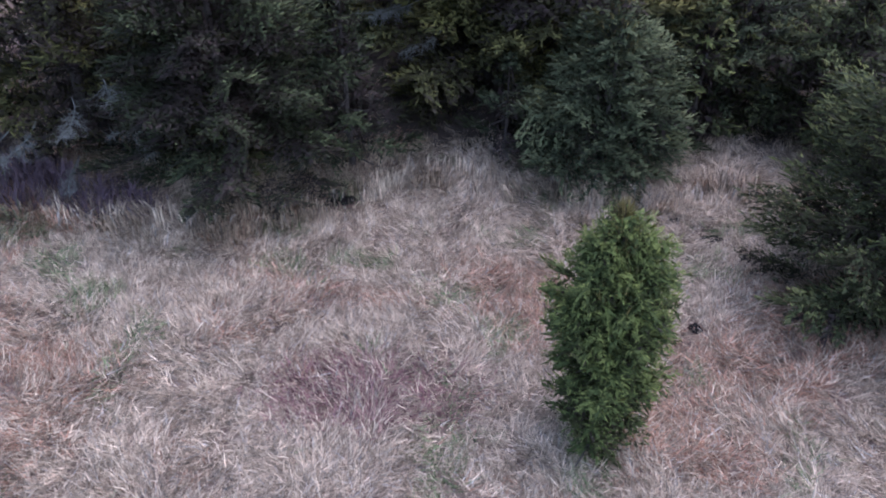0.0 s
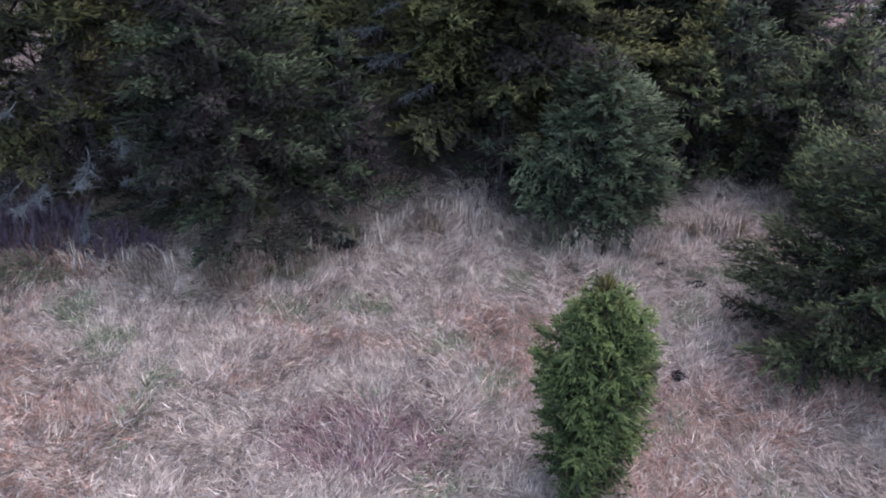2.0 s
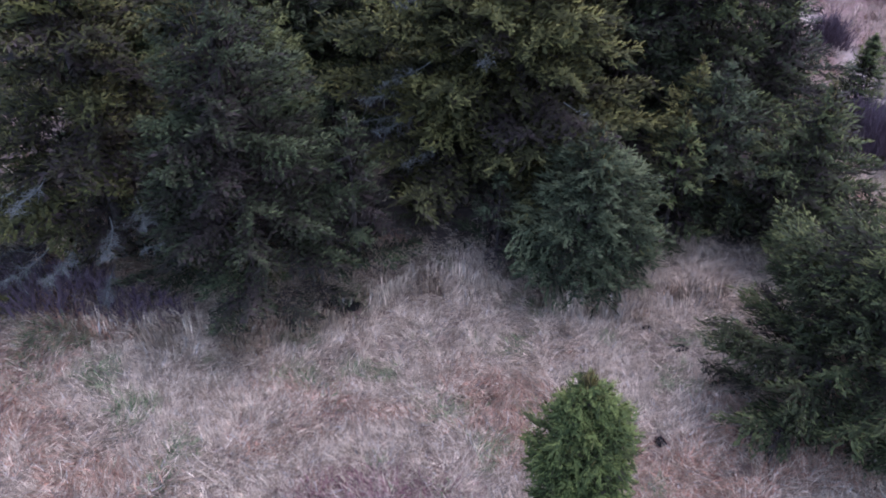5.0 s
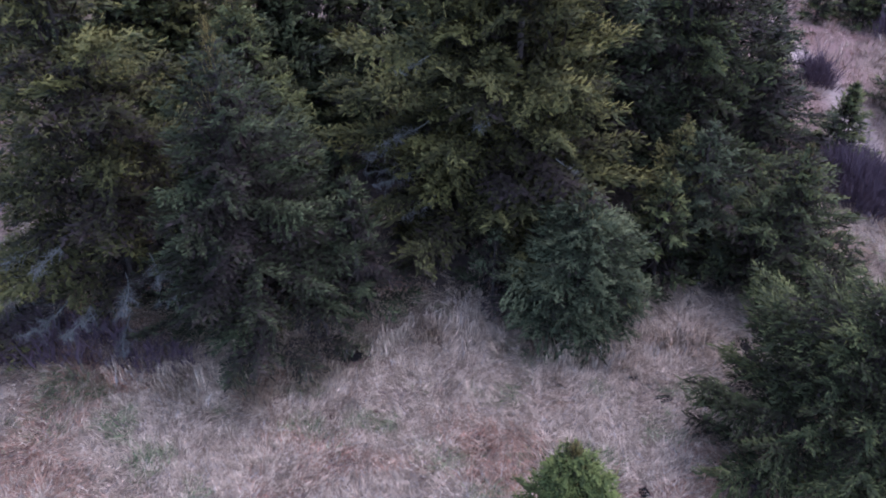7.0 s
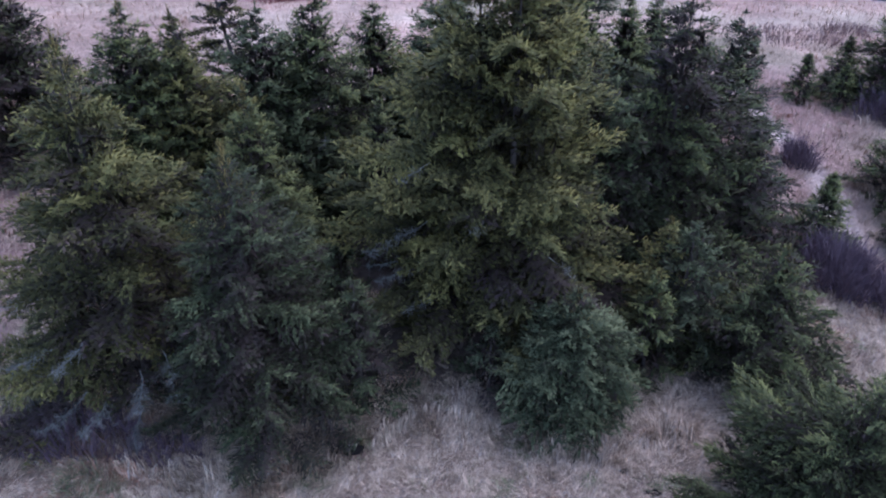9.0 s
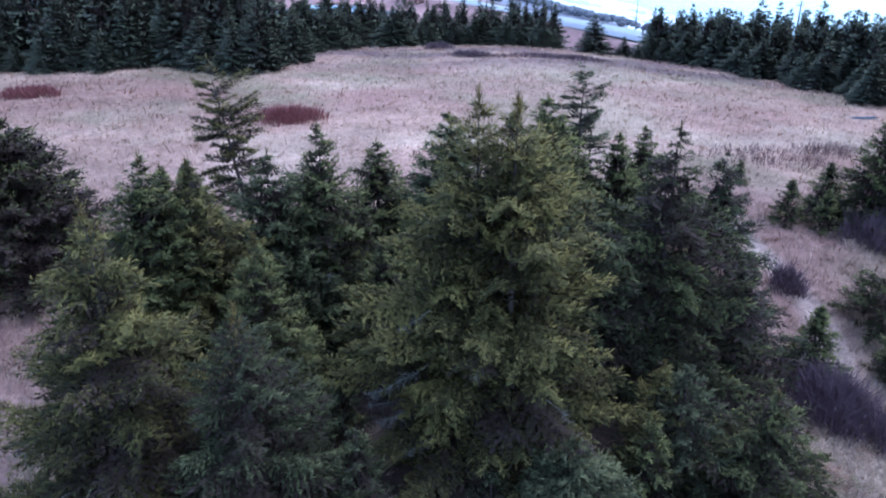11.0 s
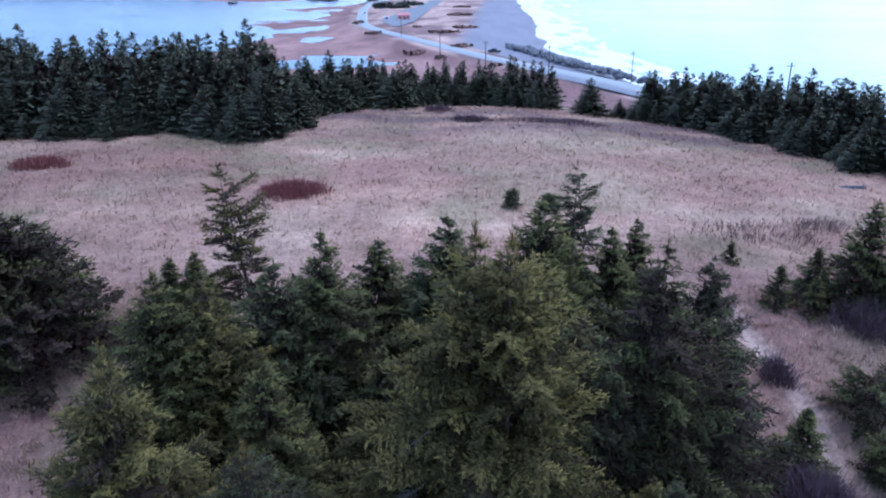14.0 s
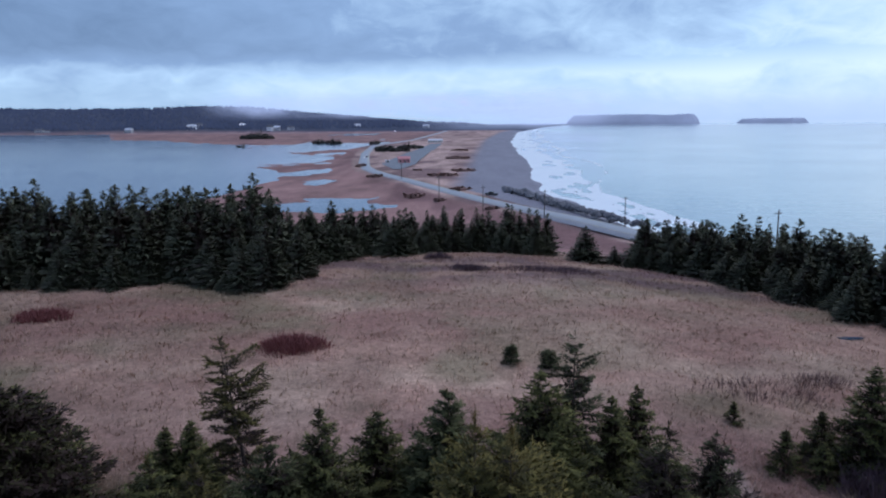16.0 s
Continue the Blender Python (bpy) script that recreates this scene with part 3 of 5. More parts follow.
    d /= np.linalg.norm(d, axis=1)[:, None] + 1e-6
    soft = d * 0.28 + out + rng.normal(0, 0.16, d.shape) + np.array([0, 0, 0.16])
    soft /= np.linalg.norm(soft, axis=1)[:, None]
    u1 = np.cross(d, rng.normal(0, 0.9, d.shape) + np.array([0, 0, 1.0]))
    u1 /= np.linalg.norm(u1, axis=1)[:, None] + 1e-6
    w = (width * (0.75 + 0.5 * rng.random(len(p))))[:, None]
    e = p + d * ln[:, None]
    u1 = u1 * np.where((np.cross(d, u1) * soft).sum(1) > 0, -1.0, 1.0)[:, None]
    blades = np.stack([p - u1 * w * 0.75, p + u1 * w * 0.75, e + u1 * w * 0.42, e - u1 * w * 0.42], 1).reshape(-1, 3)
    v = np.concatenate([blades, wv, np.stack([ins - fd, ins - fw, ins + fd, ins + fw], 1).reshape(-1, 3)])
    v[:, 0] += lean[0] * v[:, 2]
    v[:, 1] += lean[1] * v[:, 2]
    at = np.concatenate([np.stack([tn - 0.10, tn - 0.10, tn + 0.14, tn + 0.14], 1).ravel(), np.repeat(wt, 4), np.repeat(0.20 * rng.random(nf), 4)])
    f = np.arange(len(v)).reshape(-1, 4)
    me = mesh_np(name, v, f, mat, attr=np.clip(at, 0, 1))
    inside = rng.normal(0, 0.5, (nf, 3)) + np.array([0, 0, 0.6])
    me.normals_split_custom_set_from_vertices(np.concatenate([np.repeat(soft, 4, 0), np.repeat(wn, 4, 0), np.repeat(inside, 4, 0)]))
    return me


def tube(path, radii, sides=7):
    """A closed tapering tube along a path, as vertex and face arrays."""
    path, radii = np.asarray(path, float), np.asarray(radii, float)
    d = np.gradient(path, axis=0)
    d /= np.linalg.norm(d, axis=1)[:, None] + 1e-9
    ref = np.where(np.abs(d[:, 2:3]) > 0.9, [[1.0, 0, 0]], [[0, 0, 1.0]])
    a = np.cross(d, ref)
    a /= np.linalg.norm(a, axis=1)[:, None] + 1e-9
    b = np.cross(d, a)
    t = np.arange(sides) * 2 * np.pi / sides
    ring = a[:, None] * np.cos(t)[None, :, None] + b[:, None] * np.sin(t)[None, :, None]
    v = (path[:, None] + ring * radii[:, None, None]).reshape(-1, 3)
    n = len(path)
    i = np.arange(n - 1)[:, None] * sides + np.arange(sides)[None]
    j = np.arange(n - 1)[:, None] * sides + (np.arange(sides)[None] + 1) % sides
    return v, np.stack([i, j, j + sides, i + sides], -1).reshape(-1, 4)


def join_tubes(list_of):
    vs, fs, k = [], [], 0
    for v, f in list_of:
        vs.append(v), fs.append(f + k)
        k += len(v)
    return np.concatenate(vs), np.concatenate(fs)


def trunk_mesh(name, height, r, rng, lean=(0, 0), limbs=0):
    z = np.linspace(-0.15, height * 0.93, 12)
    wob = np.cumsum(rng.normal(0, 0.012 * height / 12, (12, 2)), axis=0)
    path = np.column_stack([wob[:, 0] + lean[0] * z, wob[:, 1] + lean[1] * z, z])
    rad = r * (1 - z / height * 1.03) ** 0.9
    rad[0] *= 1.35
    parts = [tube(path, np.maximum(rad, 0.008), 9)]
    for k in range(limbs):
        zz = height * (0.08 + 0.8 * k / max(1, limbs))
        a, ln = rng.random() * 6.28, (1 - zz / height) * height * 0.16 + 0.3
        s = np.linspace(0, 1, 5)
        pt = np.column_stack([np.cos(a) * ln * s + lean[0] * zz, np.sin(a) * ln * s + lean[1] * zz, zz - 0.15 * ln * s + 0.1 * ln * s ** 3])
        parts.append(tube(pt, 0.03 * (1 - 0.8 * s) + 0.004, 5))
    v, f = join_tubes(parts)
    me = mesh_np(name, v, f, BARK)
    smooth(me)
    return me


def dead_branch_mesh(rng, length):
    """A bare forked branch furred with pale lichen."""
    s = np.linspace(0, 1, 7)
    main = np.column_stack([length * s, 0.10 * length * np.sin(3 * s + rng.random() * 3), -0.22 * length * s + 0.16 * length * s ** 2])
    parts = [tube(main, 0.016 * (1 - 0.75 * s) + 0.004, 5)]
    for k in range(int(length * 20)):
        q = 0.25 + 0.75 * rng.random()
        p0 = np.array([np.interp(q, s, main[:, i]) for i in range(3)])
        sg = rng.choice([-1, 1])
        d = np.array([0.8 * rng.random() + 0.2, sg * (0.2 + 0.9 * rng.random()), rng.normal(-0.15, 0.40)])
        ln = length * (0.06 + 0.34 * rng.random() ** 2) * (1.25 - q)
        t = np.linspace(0, 1, 4)
        pt = p0[None] + d[None] * (ln * t)[:, None] + np.column_stack([t * 0, t * 0, -0.12 * ln * t ** 2])
        parts.append(tube(pt, 0.006 * (1 - 0.6 * t) + 0.002, 3))
        for j in range(7):
            e0 = pt[1 + j % 3]
            d2 = 0.6 * d + rng.normal(0, 0.8, 3)
            parts.append(tube(np.array([e0, e0 + d2 * 0.06, e0 + d2 * 0.12]), np.array([0.006, 0.005, 0.003]), 3))
    v, f = join_tubes(parts)
    return mesh_np("dead_branch", v, f, DEADWOOD)


def leaders_mesh(rng, height, prof, n, lean, ln=0.25, top=0.2, wide=0.011):
    """Upright straw-coloured shoots strewn over the top of a crown."""
    u = 1 - top * rng.random(n) ** 1.3
    u[:3] = (0.995, 0.985, 0.975)
    a = rng.random(n) * 6.283
    r = np.array([prof(float(q)) for q in u]) * np.sqrt(rng.random(n)) * 0.95
    r[:3] = 0.02
    p = np.column_stack([r * np.cos(a), r * np.sin(a), height * u - 0.3 * ln + 0.25 * r])
    quads = []
    for k in range(2):
        b = rng.random(n) * 6.28
        w = np.column_stack([np.cos(b), np.sin(b), 0 * b]) * wide
        d = np.column_stack([0.35 * np.cos(a) + rng.normal(0, 0.15, n), 0.35 * np.sin(a) + rng.normal(0, 0.15, n), np.ones(n)]) * (ln * (0.6 + 0.6 * rng.random(n)))[:, None]
        quads.append(np.stack([p - w * 0.7, p + w * 0.7, p + d + w * 0.3, p + d - w * 0.3], 1).reshape(-1, 3))
    v = np.concatenate(quads)
    v[:, 0] += lean[0] * v[:, 2]
    v[:, 1] += lean[1] * v[:, 2]
    return mesh_np("leader_growth", v, np.arange(len(v)).reshape(-1, 4), NEEDLE_GOLD, attr=np.tile(np.repeat(rng.random(n), 4), 2))


def spruce(seed, x, y, top, radius, kind, mat, label, gold=0, dead=(), lean=(0, 0), name="spruce_tree", group="copse trees", sink=0.0, crest=None, **more):
    """One spruce from the ground at (x, y) up to the height top above sea datum zero."""
    rng = np.random.default_rng(seed)
    z = float(ground_height(x, y)) - 0.05 - sink
    height = top - z
    if kind in ("cone", "narrow", "oval"):
        radius *= 1.22
    root = new(name)
    root.matrix_basis = pose(x, y, z, 0, 0, 0)
    tagged(root, label, "tree", group)
    child("trunk", trunk_mesh("trunk", height, 0.012 * height + 0.03, rng, lean, 14 if height > 5 else 5), root)
    if "shoot" not in more:
        if y < 18.3:
            more.update(shoot=0.125, width=0.021, twig=0.115, wild=0.15)
        elif y > 24 and height > 6:
            more.update(shoot=0.185, width=0.034, twig=0.165)
        if y > 24:
            more.setdefault("tone", 0.10 if y < 33 else 0.18)
            more.setdefault("whorl", 0.74)
            more.setdefault("space", 1.05)
        if y > 24 and height < 6:
            more.update(shoot=0.15, width=0.030, twig=0.13, tone=0.10, whorl=min(0.42, more["whorl"]), space=min(0.7, more["space"]))
        elif y > 33:
            more.update(shoot=0.22, width=0.042, twig=0.19)
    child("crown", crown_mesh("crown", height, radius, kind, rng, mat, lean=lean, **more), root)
    if gold:
        crest = crest or (4 * gold, 0.020 * height + 0.08, min(0.34, 2.2 / height), 0.010)
        child("leader_growth", leaders_mesh(rng, height, profile_of(kind, height, radius), crest[0], lean, *crest[1:]), root, "pale straw-coloured upright top shoots")["kind"] = "stuff"
    for hz, az, ln in dead:
        child("dead_branch", dead_branch_mesh(rng, 0.74 * ln), root, "grey dead branch furred with lichen",
              pose(lean[0] * hz, lean[1] * hz, hz, 0, 8, az) @ Matrix.Translation((radius * 0.50, 0, 0)))
    return root


# copse, from the meadow edge inwards
G, O, B, Y = NEEDLE_GREEN, NEEDLE_OLIVE, NEEDLE_BLUE, NEEDLE_GREY
spruce(1, -10.1, 18.6, 12.2, 3.6, "cone", O, "tall olive-green spruce with lichen-grey dead lower limbs", 20,
       [(1.2, -150, 2.2), (1.7, -120, 2.4), (2.1, -95, 2.4), (2.6, -70, 2.2), (3.0, -50, 2.0), (3.4, -135, 2.2), (3.9, -105, 1.8), (4.6, -160, 2.0), (1.0, -75, 2.0), (1.4, -40, 1.8)], low=0.03, ragged=0.95, keep=0.86, tone=-0.16, lit_growth=0.42, whorl=1.12, space=1.65, pad=1.42, jitter=0.22)
spruce(2, -5.67, 17.2, 9.65, 2.9, "cone", Y, "dense grey-green spruce with drooping skirts on the grass", 44,
       [(2.6, -175, 1.8), (2.0, -160, 1.6)], low=0.08, droop=0.17, ragged=0.65, tone=-0.02, whorl=0.78, space=1.15, jitter=0.09, flat=0.8)
spruce(3, -2.5, 17.3, 5.6, 1.6, "narrow", Y, "young green spruce at the copse edge", 0, low=0.05)
spruce(4, -6.85, 23.9, 9.0, 2.64, "narrow", G, "narrow bright green spruce with pale top", 40, tone=0.20)
spruce(5, -11.5, 26.0, 11.6, 3.4, "narrow", G, "slim green spruce with straw-coloured tip", 10)
spruce(6, -9.9, 26.6, 11.1, 2.99, "narrow", O, "slim olive spruce with straw-coloured tip", 10)
spruce(7, -14.4, 38.5, 7.6, 2.64, "narrow", G, "dark spruce behind the copse", 0)
spruce(8, -15.8, 38.2, 7.3, 2.4, "narrow", G, "dark spruce behind the copse", 0)
spruce(10, -7.3, 29.0, 10.8, 3.31, "cone", Y, "green spruce with a blunt top", 0)
spruce(11, -5.4, 30.8, 11.6, 3.17, "narrow", G, "dark thin spruce with sparse crown", 0, [(3.5, -100, 1.6), (4.5, -80, 1.5)], keep=0.8, ragged=0.7)
spruce(12, -3.2, 35.4, 9.5, 3.17, "cone", G, "round-topped bluish spruce in the copse", 0)
spruce(13, 0.5, 33.4, 11.4, 3.04, "cone", Y, "green spruce behind the largest tree", 8)
spruce(14, 1.4, 22.9, 14.5, 4.3, "cone", O, "tallest olive spruce with lichen-grey dead limbs", 36,
       [(3.6, -140, 2.6), (4.4, -150, 2.6), (5.2, -135, 2.4), (6.4, -145, 2.2), (2.8, -125, 2.4), (3.2, -160, 2.2), (7.4, -130, 1.8)], low=0.07, ragged=0.95, keep=0.88, tone=-0.12, lit_growth=0.46, shoot=0.155, width=0.031, twig=0.135, whorl=1.12, space=1.7, pad=1.45, jitter=0.22)
spruce(15, 2.6, 21.8, 14.5, 3.3, "cone", O, "tall olive spruce grown into its neighbour", 30,
       [(4.2, -55, 1.6), (6.0, -120, 1.5)], low=0.07, ragged=0.95, keep=0.88, tone=-0.14, lit_growth=0.42, shoot=0.155, width=0.031, twig=0.135, whorl=1.12, space=1.7, pad=1.45, jitter=0.22)
# unseen filler tree, added to darken the open gap beside the tallest spruce
spruce(9, -2.4, 27.2, 7.4, 2.1, "narrow", G, "dark spruce added to close a gap inside the copse", 0)
spruce(18, -3.6, 21.6, 4.6, 1.5, "narrow", B, "small shaded spruce inside the copse", 0)
spruce(16, 5.9, 25.6, 9.9, 2.8, "cone", Y, "olive spruce with pale upright shoots", 36, tone=-0.04)
spruce(17, 5.4, 34.6, 11.9, 3.46, "cone", G, "bluish dark spruce beside a thin open spruce", 0, ragged=0.6)
spruce(19, 12.0, 40.0, 8.8, 2.76, "cone", G, "green round-topped spruce in the copse", 6)
spruce(20, 10.0, 38.0, 9.0, 3.04, "cone", G, "dark green spruce at the back of the copse", 0)
spruce(21, 9.5, 26.8, 12.4, 3.2, "cone", G, "tall dense green spruce", 8, low=0.08, ragged=0.9, keep=0.9, tone=-0.12, whorl=1.05, space=1.55, pad=1.35, jitter=0.2)
spruce(22, 13.4, 31.4, 9.9, 3.6, "cone", B, "dense dark spruce at the copse end", 0, low=0.04, ragged=0.8, keep=0.9, tone=-0.12, whorl=1.0, space=1.5, pad=1.3, jitter=0.2)
spruce(23, 13.0, 26.6, 6.8, 2.9, "cone", B, "dense dark spruce at the copse end", 0, low=0.04, tone=-0.16)
spruce(24, 7.9, 20.6, 5.5, 1.3, "narrow", O, "young spruce with golden top shoots", 40, tone=0.16)
spruce(25, 7.2, 18.9, 4.5, 1.4, "narrow", G, "young spruce with golden top shoots", 36, tone=0.16)
spruce(26, 8.7, 20.4, 5.5, 1.8, "oval", B, "dark bluish young spruce", 0, tone=0.08)
spruce(27, 11.2, 19.0, 5.3, 2.5, "oval", G, "broad dark green spruce at the meadow edge", 34, low=0.02, tone=-0.12, whorl=0.62, space=1.0)
spruce(28, 4.35, 17.3, 4.9, 1.75, "oval", B, "round bluish young spruce at the meadow edge", 34, low=0.02, tone=0.13, whorl=0.46, space=0.75, ragged=0.40, droop=0.14, fill=40)
spruce(29, 1.75, 17.9, 3.1, 1.0, "oval", B, "low bluish young spruce", 0, low=0.03)
spruce(30, 10.4, 11.9, 6.0, 2.75, "oval", G, "bushy green spruce standing out on the meadow", 0, low=0.05, ragged=0.55, whorl=0.58, space=0.9, droop=0.08, lift=0.50, fill=30, tone=0.06, shoot=0.125, width=0.021, twig=0.105, wild=0.15)
spruce(31, 2.58, 7.9, 4.1, 0.61, "column", NEEDLE_FRESH, "small upright green spruce with golden top", 60, lean=(0.02, 0.2), low=0.05, whorl=0.22, space=0.34, twig=0.065, shoot=0.080, width=0.013, inner=0.35, ragged=0.75, tone=0.0, lit_growth=0.28, crest=(420, 0.18, 0.36, 0.011), lift=0.55, droop=0.1, fill=160)
spruce(32, 17.0, 27.3, 4.0, 2.3, "cone", G, "small conical spruce beside bare bushes", 0, group="meadow spruces")
spruce(33, 22.5, 42.6, 4.7, 2.15, "cone", G, "small dark spruce on the meadow", 0, group="meadow spruces")
spruce(34, 24.3, 41.3, 4.4, 2.15, "cone", G, "small dark spruce on the meadow", 0, group="meadow spruces")
spruce(35, 25.6, 44.0, 5.4, 2.15, "cone", G, "small dark spruce on the meadow", 0, group="meadow spruces")
spruce(36, 21.9, 49.2, 3.9, 1.6, "cone", G, "tiny dark spruce on the meadow", 0, group="meadow spruces")
spruce(37, 6.30, 58.6, 5.25, 0.55, "ball", B, "little rounded spruce bush on the meadow", 0, group="meadow spruces", whorl=0.22, space=0.5, low=0.0)
spruce(38, 9.45, 57.6, 5.1, 0.65, "ball", B, "little rounded spruce bush on the meadow", 0, group="meadow spruces", whorl=0.22, space=0.5, low=0.0)
spruce(39, 22.3, 30.8, 3.4, 2.0, "ball", G, "low broad spruce bush", 0, group="meadow spruces", low=0.0, shoot=0.20, width=0.04, twig=0.22)
spruce(40, 20.9, 26.6, 2.4, 1.2, "ball", G, "low broad spruce bush", 0, group="meadow spruces", low=0.0)
spruce(41, 27.6, 42.0, 9.4, 2.4, "narrow", G, "tall dark spruce at the meadow side", 0, group="meadow spruces")
spruce(42, 29.8, 41.0, 8.0, 2.8, "cone", G, "tall dark spruce at the meadow side", 0, group="meadow spruces")
spruce(43, -24.2, 36.3, 11.0, 5.9, "oval", G, "very broad dark spruce beside the copse", 0, group="meadow spruces", low=0.02, ragged=0.20, tone=-0.30, whorl=0.7, space=1.2, shoot=0.25, width=0.060, twig=0.27)


def pine(seed, x, y, top, lean, tiers, label, radius, mat):
    """A thin wind-swept conifer with flat separate tiers."""
    rng = np.random.default_rng(seed)
    z = float(ground_height(x, y)) - 0.05
    height = top - z
    root = new("thin_spruce")
    root.matrix_basis = pose(x, y, z)
    tagged(root, label, "tree", "copse trees")
    child("trunk", trunk_mesh("trunk", height, 0.16, rng, lean, 18), root)
    child("crown", crown_mesh("crown", height, radius, "ragged", rng, mat, whorl=tiers, space=1.3, low=0.36, ragged=1.1, inner=0.30, lean=lean, droop=-0.04, keep=0.82, twig=0.12, shoot=0.17, width=0.034, fill=3, tone=-0.06, jitter=0.08, pad=0.75, flat=0.55, wild=0.2, lift=0.16, slim=0.6), root)


pine(51, -9.3, 34.3, 14.0, (-0.14, 0), 1.08, "leaning thin spruce with flat open tiers", 1.9, O)
pine(52, 7.5, 36.6, 13.3, (0, 0), 0.90, "thin dark spruce with open tiers above the copse", 1.6, B)


# ---- far woods round the meadow ----
def wood_tree(seed, height, radius, kind, lod):
    rng = np.random.default_rng(seed)
    root = new("woodland_spruce")
    root.matrix_basis = pose(0, 0, -200)
    child("trunk", trunk_mesh("trunk", height, 0.015 * height, rng, (0, 0), 0), root)
    if lod:
        opt = dict(whorl=0.70, space=1.00, twig=0.38, shoot=0.32, width=0.075, pad=1.0, jitter=0.26, fill=14)
    else:
        opt = dict(whorl=1.15, space=1.7, twig=0.95, shoot=0.75, width=0.14, pad=1.2, jitter=0.20, fill=7)
    child("crown", crown_mesh("crown", height, radius, kind, rng, NEEDLE_FAR_HAZED, low=0.02, ragged=0.40, inner=0.2, slim=0.12, weave=True, **opt), root)
    return root


FRONT = [wood_tree(100 + k, 12.0, 3.0 + 0.5 * (k % 3), ("wood", "spire", "wood", "wood", "spire")[k], True) for k in range(5)]
BACK = [wood_tree(120 + k, 12.0, 2.6 + 0.5 * (k % 3), ("spire", "wood", "spire", "wood")[k], False) for k in range(4)]


HIDDEN = []


def plant(x, y, height, front, rng, label, group, deep=False):
    k = rng.integers(0, 5 if front else 4)
    src = (FRONT if front else BACK)[k]
    s = height / 12.0
    w = s * (1.0 + 0.40 * rng.random()) * (1.6 if height < 6.5 else 1.0)
    turn = rng.random() * 360
    if deep:
        HIDDEN.append((k, x, y, float(ground_height(x, y)) - 0.1, radians(turn), w, s))
        return
    m = pose(x, y, float(ground_height(x, y)) - 0.1, 0, 0, turn)
    t = copy_thing(src, m)
    t.scale = (w, w, s)
    tagged(t, label, "tree", group)


def wood(seed, edge, depth, spacing, tall, group, label):
    """Fills a band behind an edge line with spruces, lower at the edge."""
    rng = np.random.default_rng(seed)
    e = np.array(edge, float)
    run = np.concatenate([[0], np.cumsum(np.hypot(*np.diff(e, axis=0).T))])
    for r in range(int(depth / (spacing * 0.9))):
        for q in np.arange(0.5 * (r % 2), run[-1] / spacing, 1.0) * spacing:
            q = q + rng.normal(0, 0.42) * spacing
            p = np.array([np.interp(q, run, e[:, 0]), np.interp(q, run, e[:, 1])])
            p = p + p / np.linalg.norm(p) * (1.2 + r * spacing * 0.9 + rng.normal(0, 1.1))
            h = tall * (0.72 + 0.36 * rng.random()) * (0.45 + 0.45 * rng.random() if r == 0 else 1.0) * (1 + 0.04 * min(r, 3))
            if rng.random() < 0.16:
                h *= 1.16
            plant(p[0], p[1], h, r < 1, rng, label, group, r > 2)


wood(5, [(-68, 91), (-60, 89), (-42, 89), (-34, 92), (-24, 88), (-21, 92)], 17, 2.35, 10.2, "woods west of the meadow", "dark spruce in the wood edging the meadow")
wood(6, [(-21, 98), (-15, 112), (-8, 119), (3, 124), (19, 121)], 10, 2.2, 7.1, "woods at the far meadow edge", "dark spruce in the belt below the meadow")
wood(7, [(32.0, 111), (38.0, 109), (41.5, 99), (45.5, 94), (48.0, 88), (50.0, 80), (56, 73), (66, 67)], 15, 2.3, 7.6, "woods east of the meadow", "dark spruce in the wood above the shore")
_r = np.random.default_rng(8)
for _x, _y, _h in ((24.0, 114.2, 6.2), (-7.4, 115.2, 6.4), (-13.4, 114.5, 2.0), (16.4, 120, 3.6), (14.8, 119.5, 1.8), (30.0, 110.5, 2.2), (-24.6, 86.2, 5.6), (-26.6, 85.8, 2.3),
                   (-47.5, 87.0, 5.4), (-41.0, 87.6, 4.8), (-55.0, 88.0, 6.0), (-21.5, 86.8, 9.2), (-31.0, 90.5, 2.0), (28.6, 113.5, 3.4), (48.5, 80.0, 6.5), (-18.9, 94.0, 7.0),
                   (-64.0, 89.4, 4.0), (-37.5, 89.6, 3.6), (-28.6, 88.4, 4.4), (-51.5, 87.6, 3.2), (-44.6, 87.8, 3.0), (-58.3, 88.0, 3.8), (45.6, 90.0, 4.6), (-3.6, 119.5, 3.8)):
    plant(_x, _y, _h, True, _r, "dark spruce standing out from the wood edge", "edge spruces")


def deep_wood():
    """The crowns behind the first rows, of which only the tops show."""
    forms = []
    for t in BACK:
        me = next(c for c in t.children if c.name.startswith("crown")).data
        co = np.empty(len(me.vertices) * 3, np.float32)
        me.vertices.foreach_get("co", co)
        tn = np.empty(len(me.vertices), np.float32)
        me.attributes["tone"].data.foreach_get("value", tn)
        nr = np.empty(len(me.loops) * 3, np.float32)
        me.corner_normals.foreach_get("vector", nr)
        forms.append((co.reshape(-1, 3), tn, nr.reshape(-1, 3)))
    vs, ts, ns = [], [], []
    for k, x, y, z, a, w, s in HIDDEN:
        co, tn, nr = forms[k]
        c, d = math.cos(a), math.sin(a)
        spin = np.array([[c, d, 0], [-d, c, 0], [0, 0, 1]])
        vs.append((co * np.array([w, w, s])) @ spin + np.array([x, y, z]))
        ts.append(tn), ns.append(nr @ spin)
    v = np.concatenate(vs)
    me = mesh_np("woodland", v, np.arange(len(v)).reshape(-1, 4), NEEDLE_FAR_HAZED, attr=np.concatenate(ts))
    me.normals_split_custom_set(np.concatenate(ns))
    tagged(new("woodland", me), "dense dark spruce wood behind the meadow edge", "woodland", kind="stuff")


deep_wood()
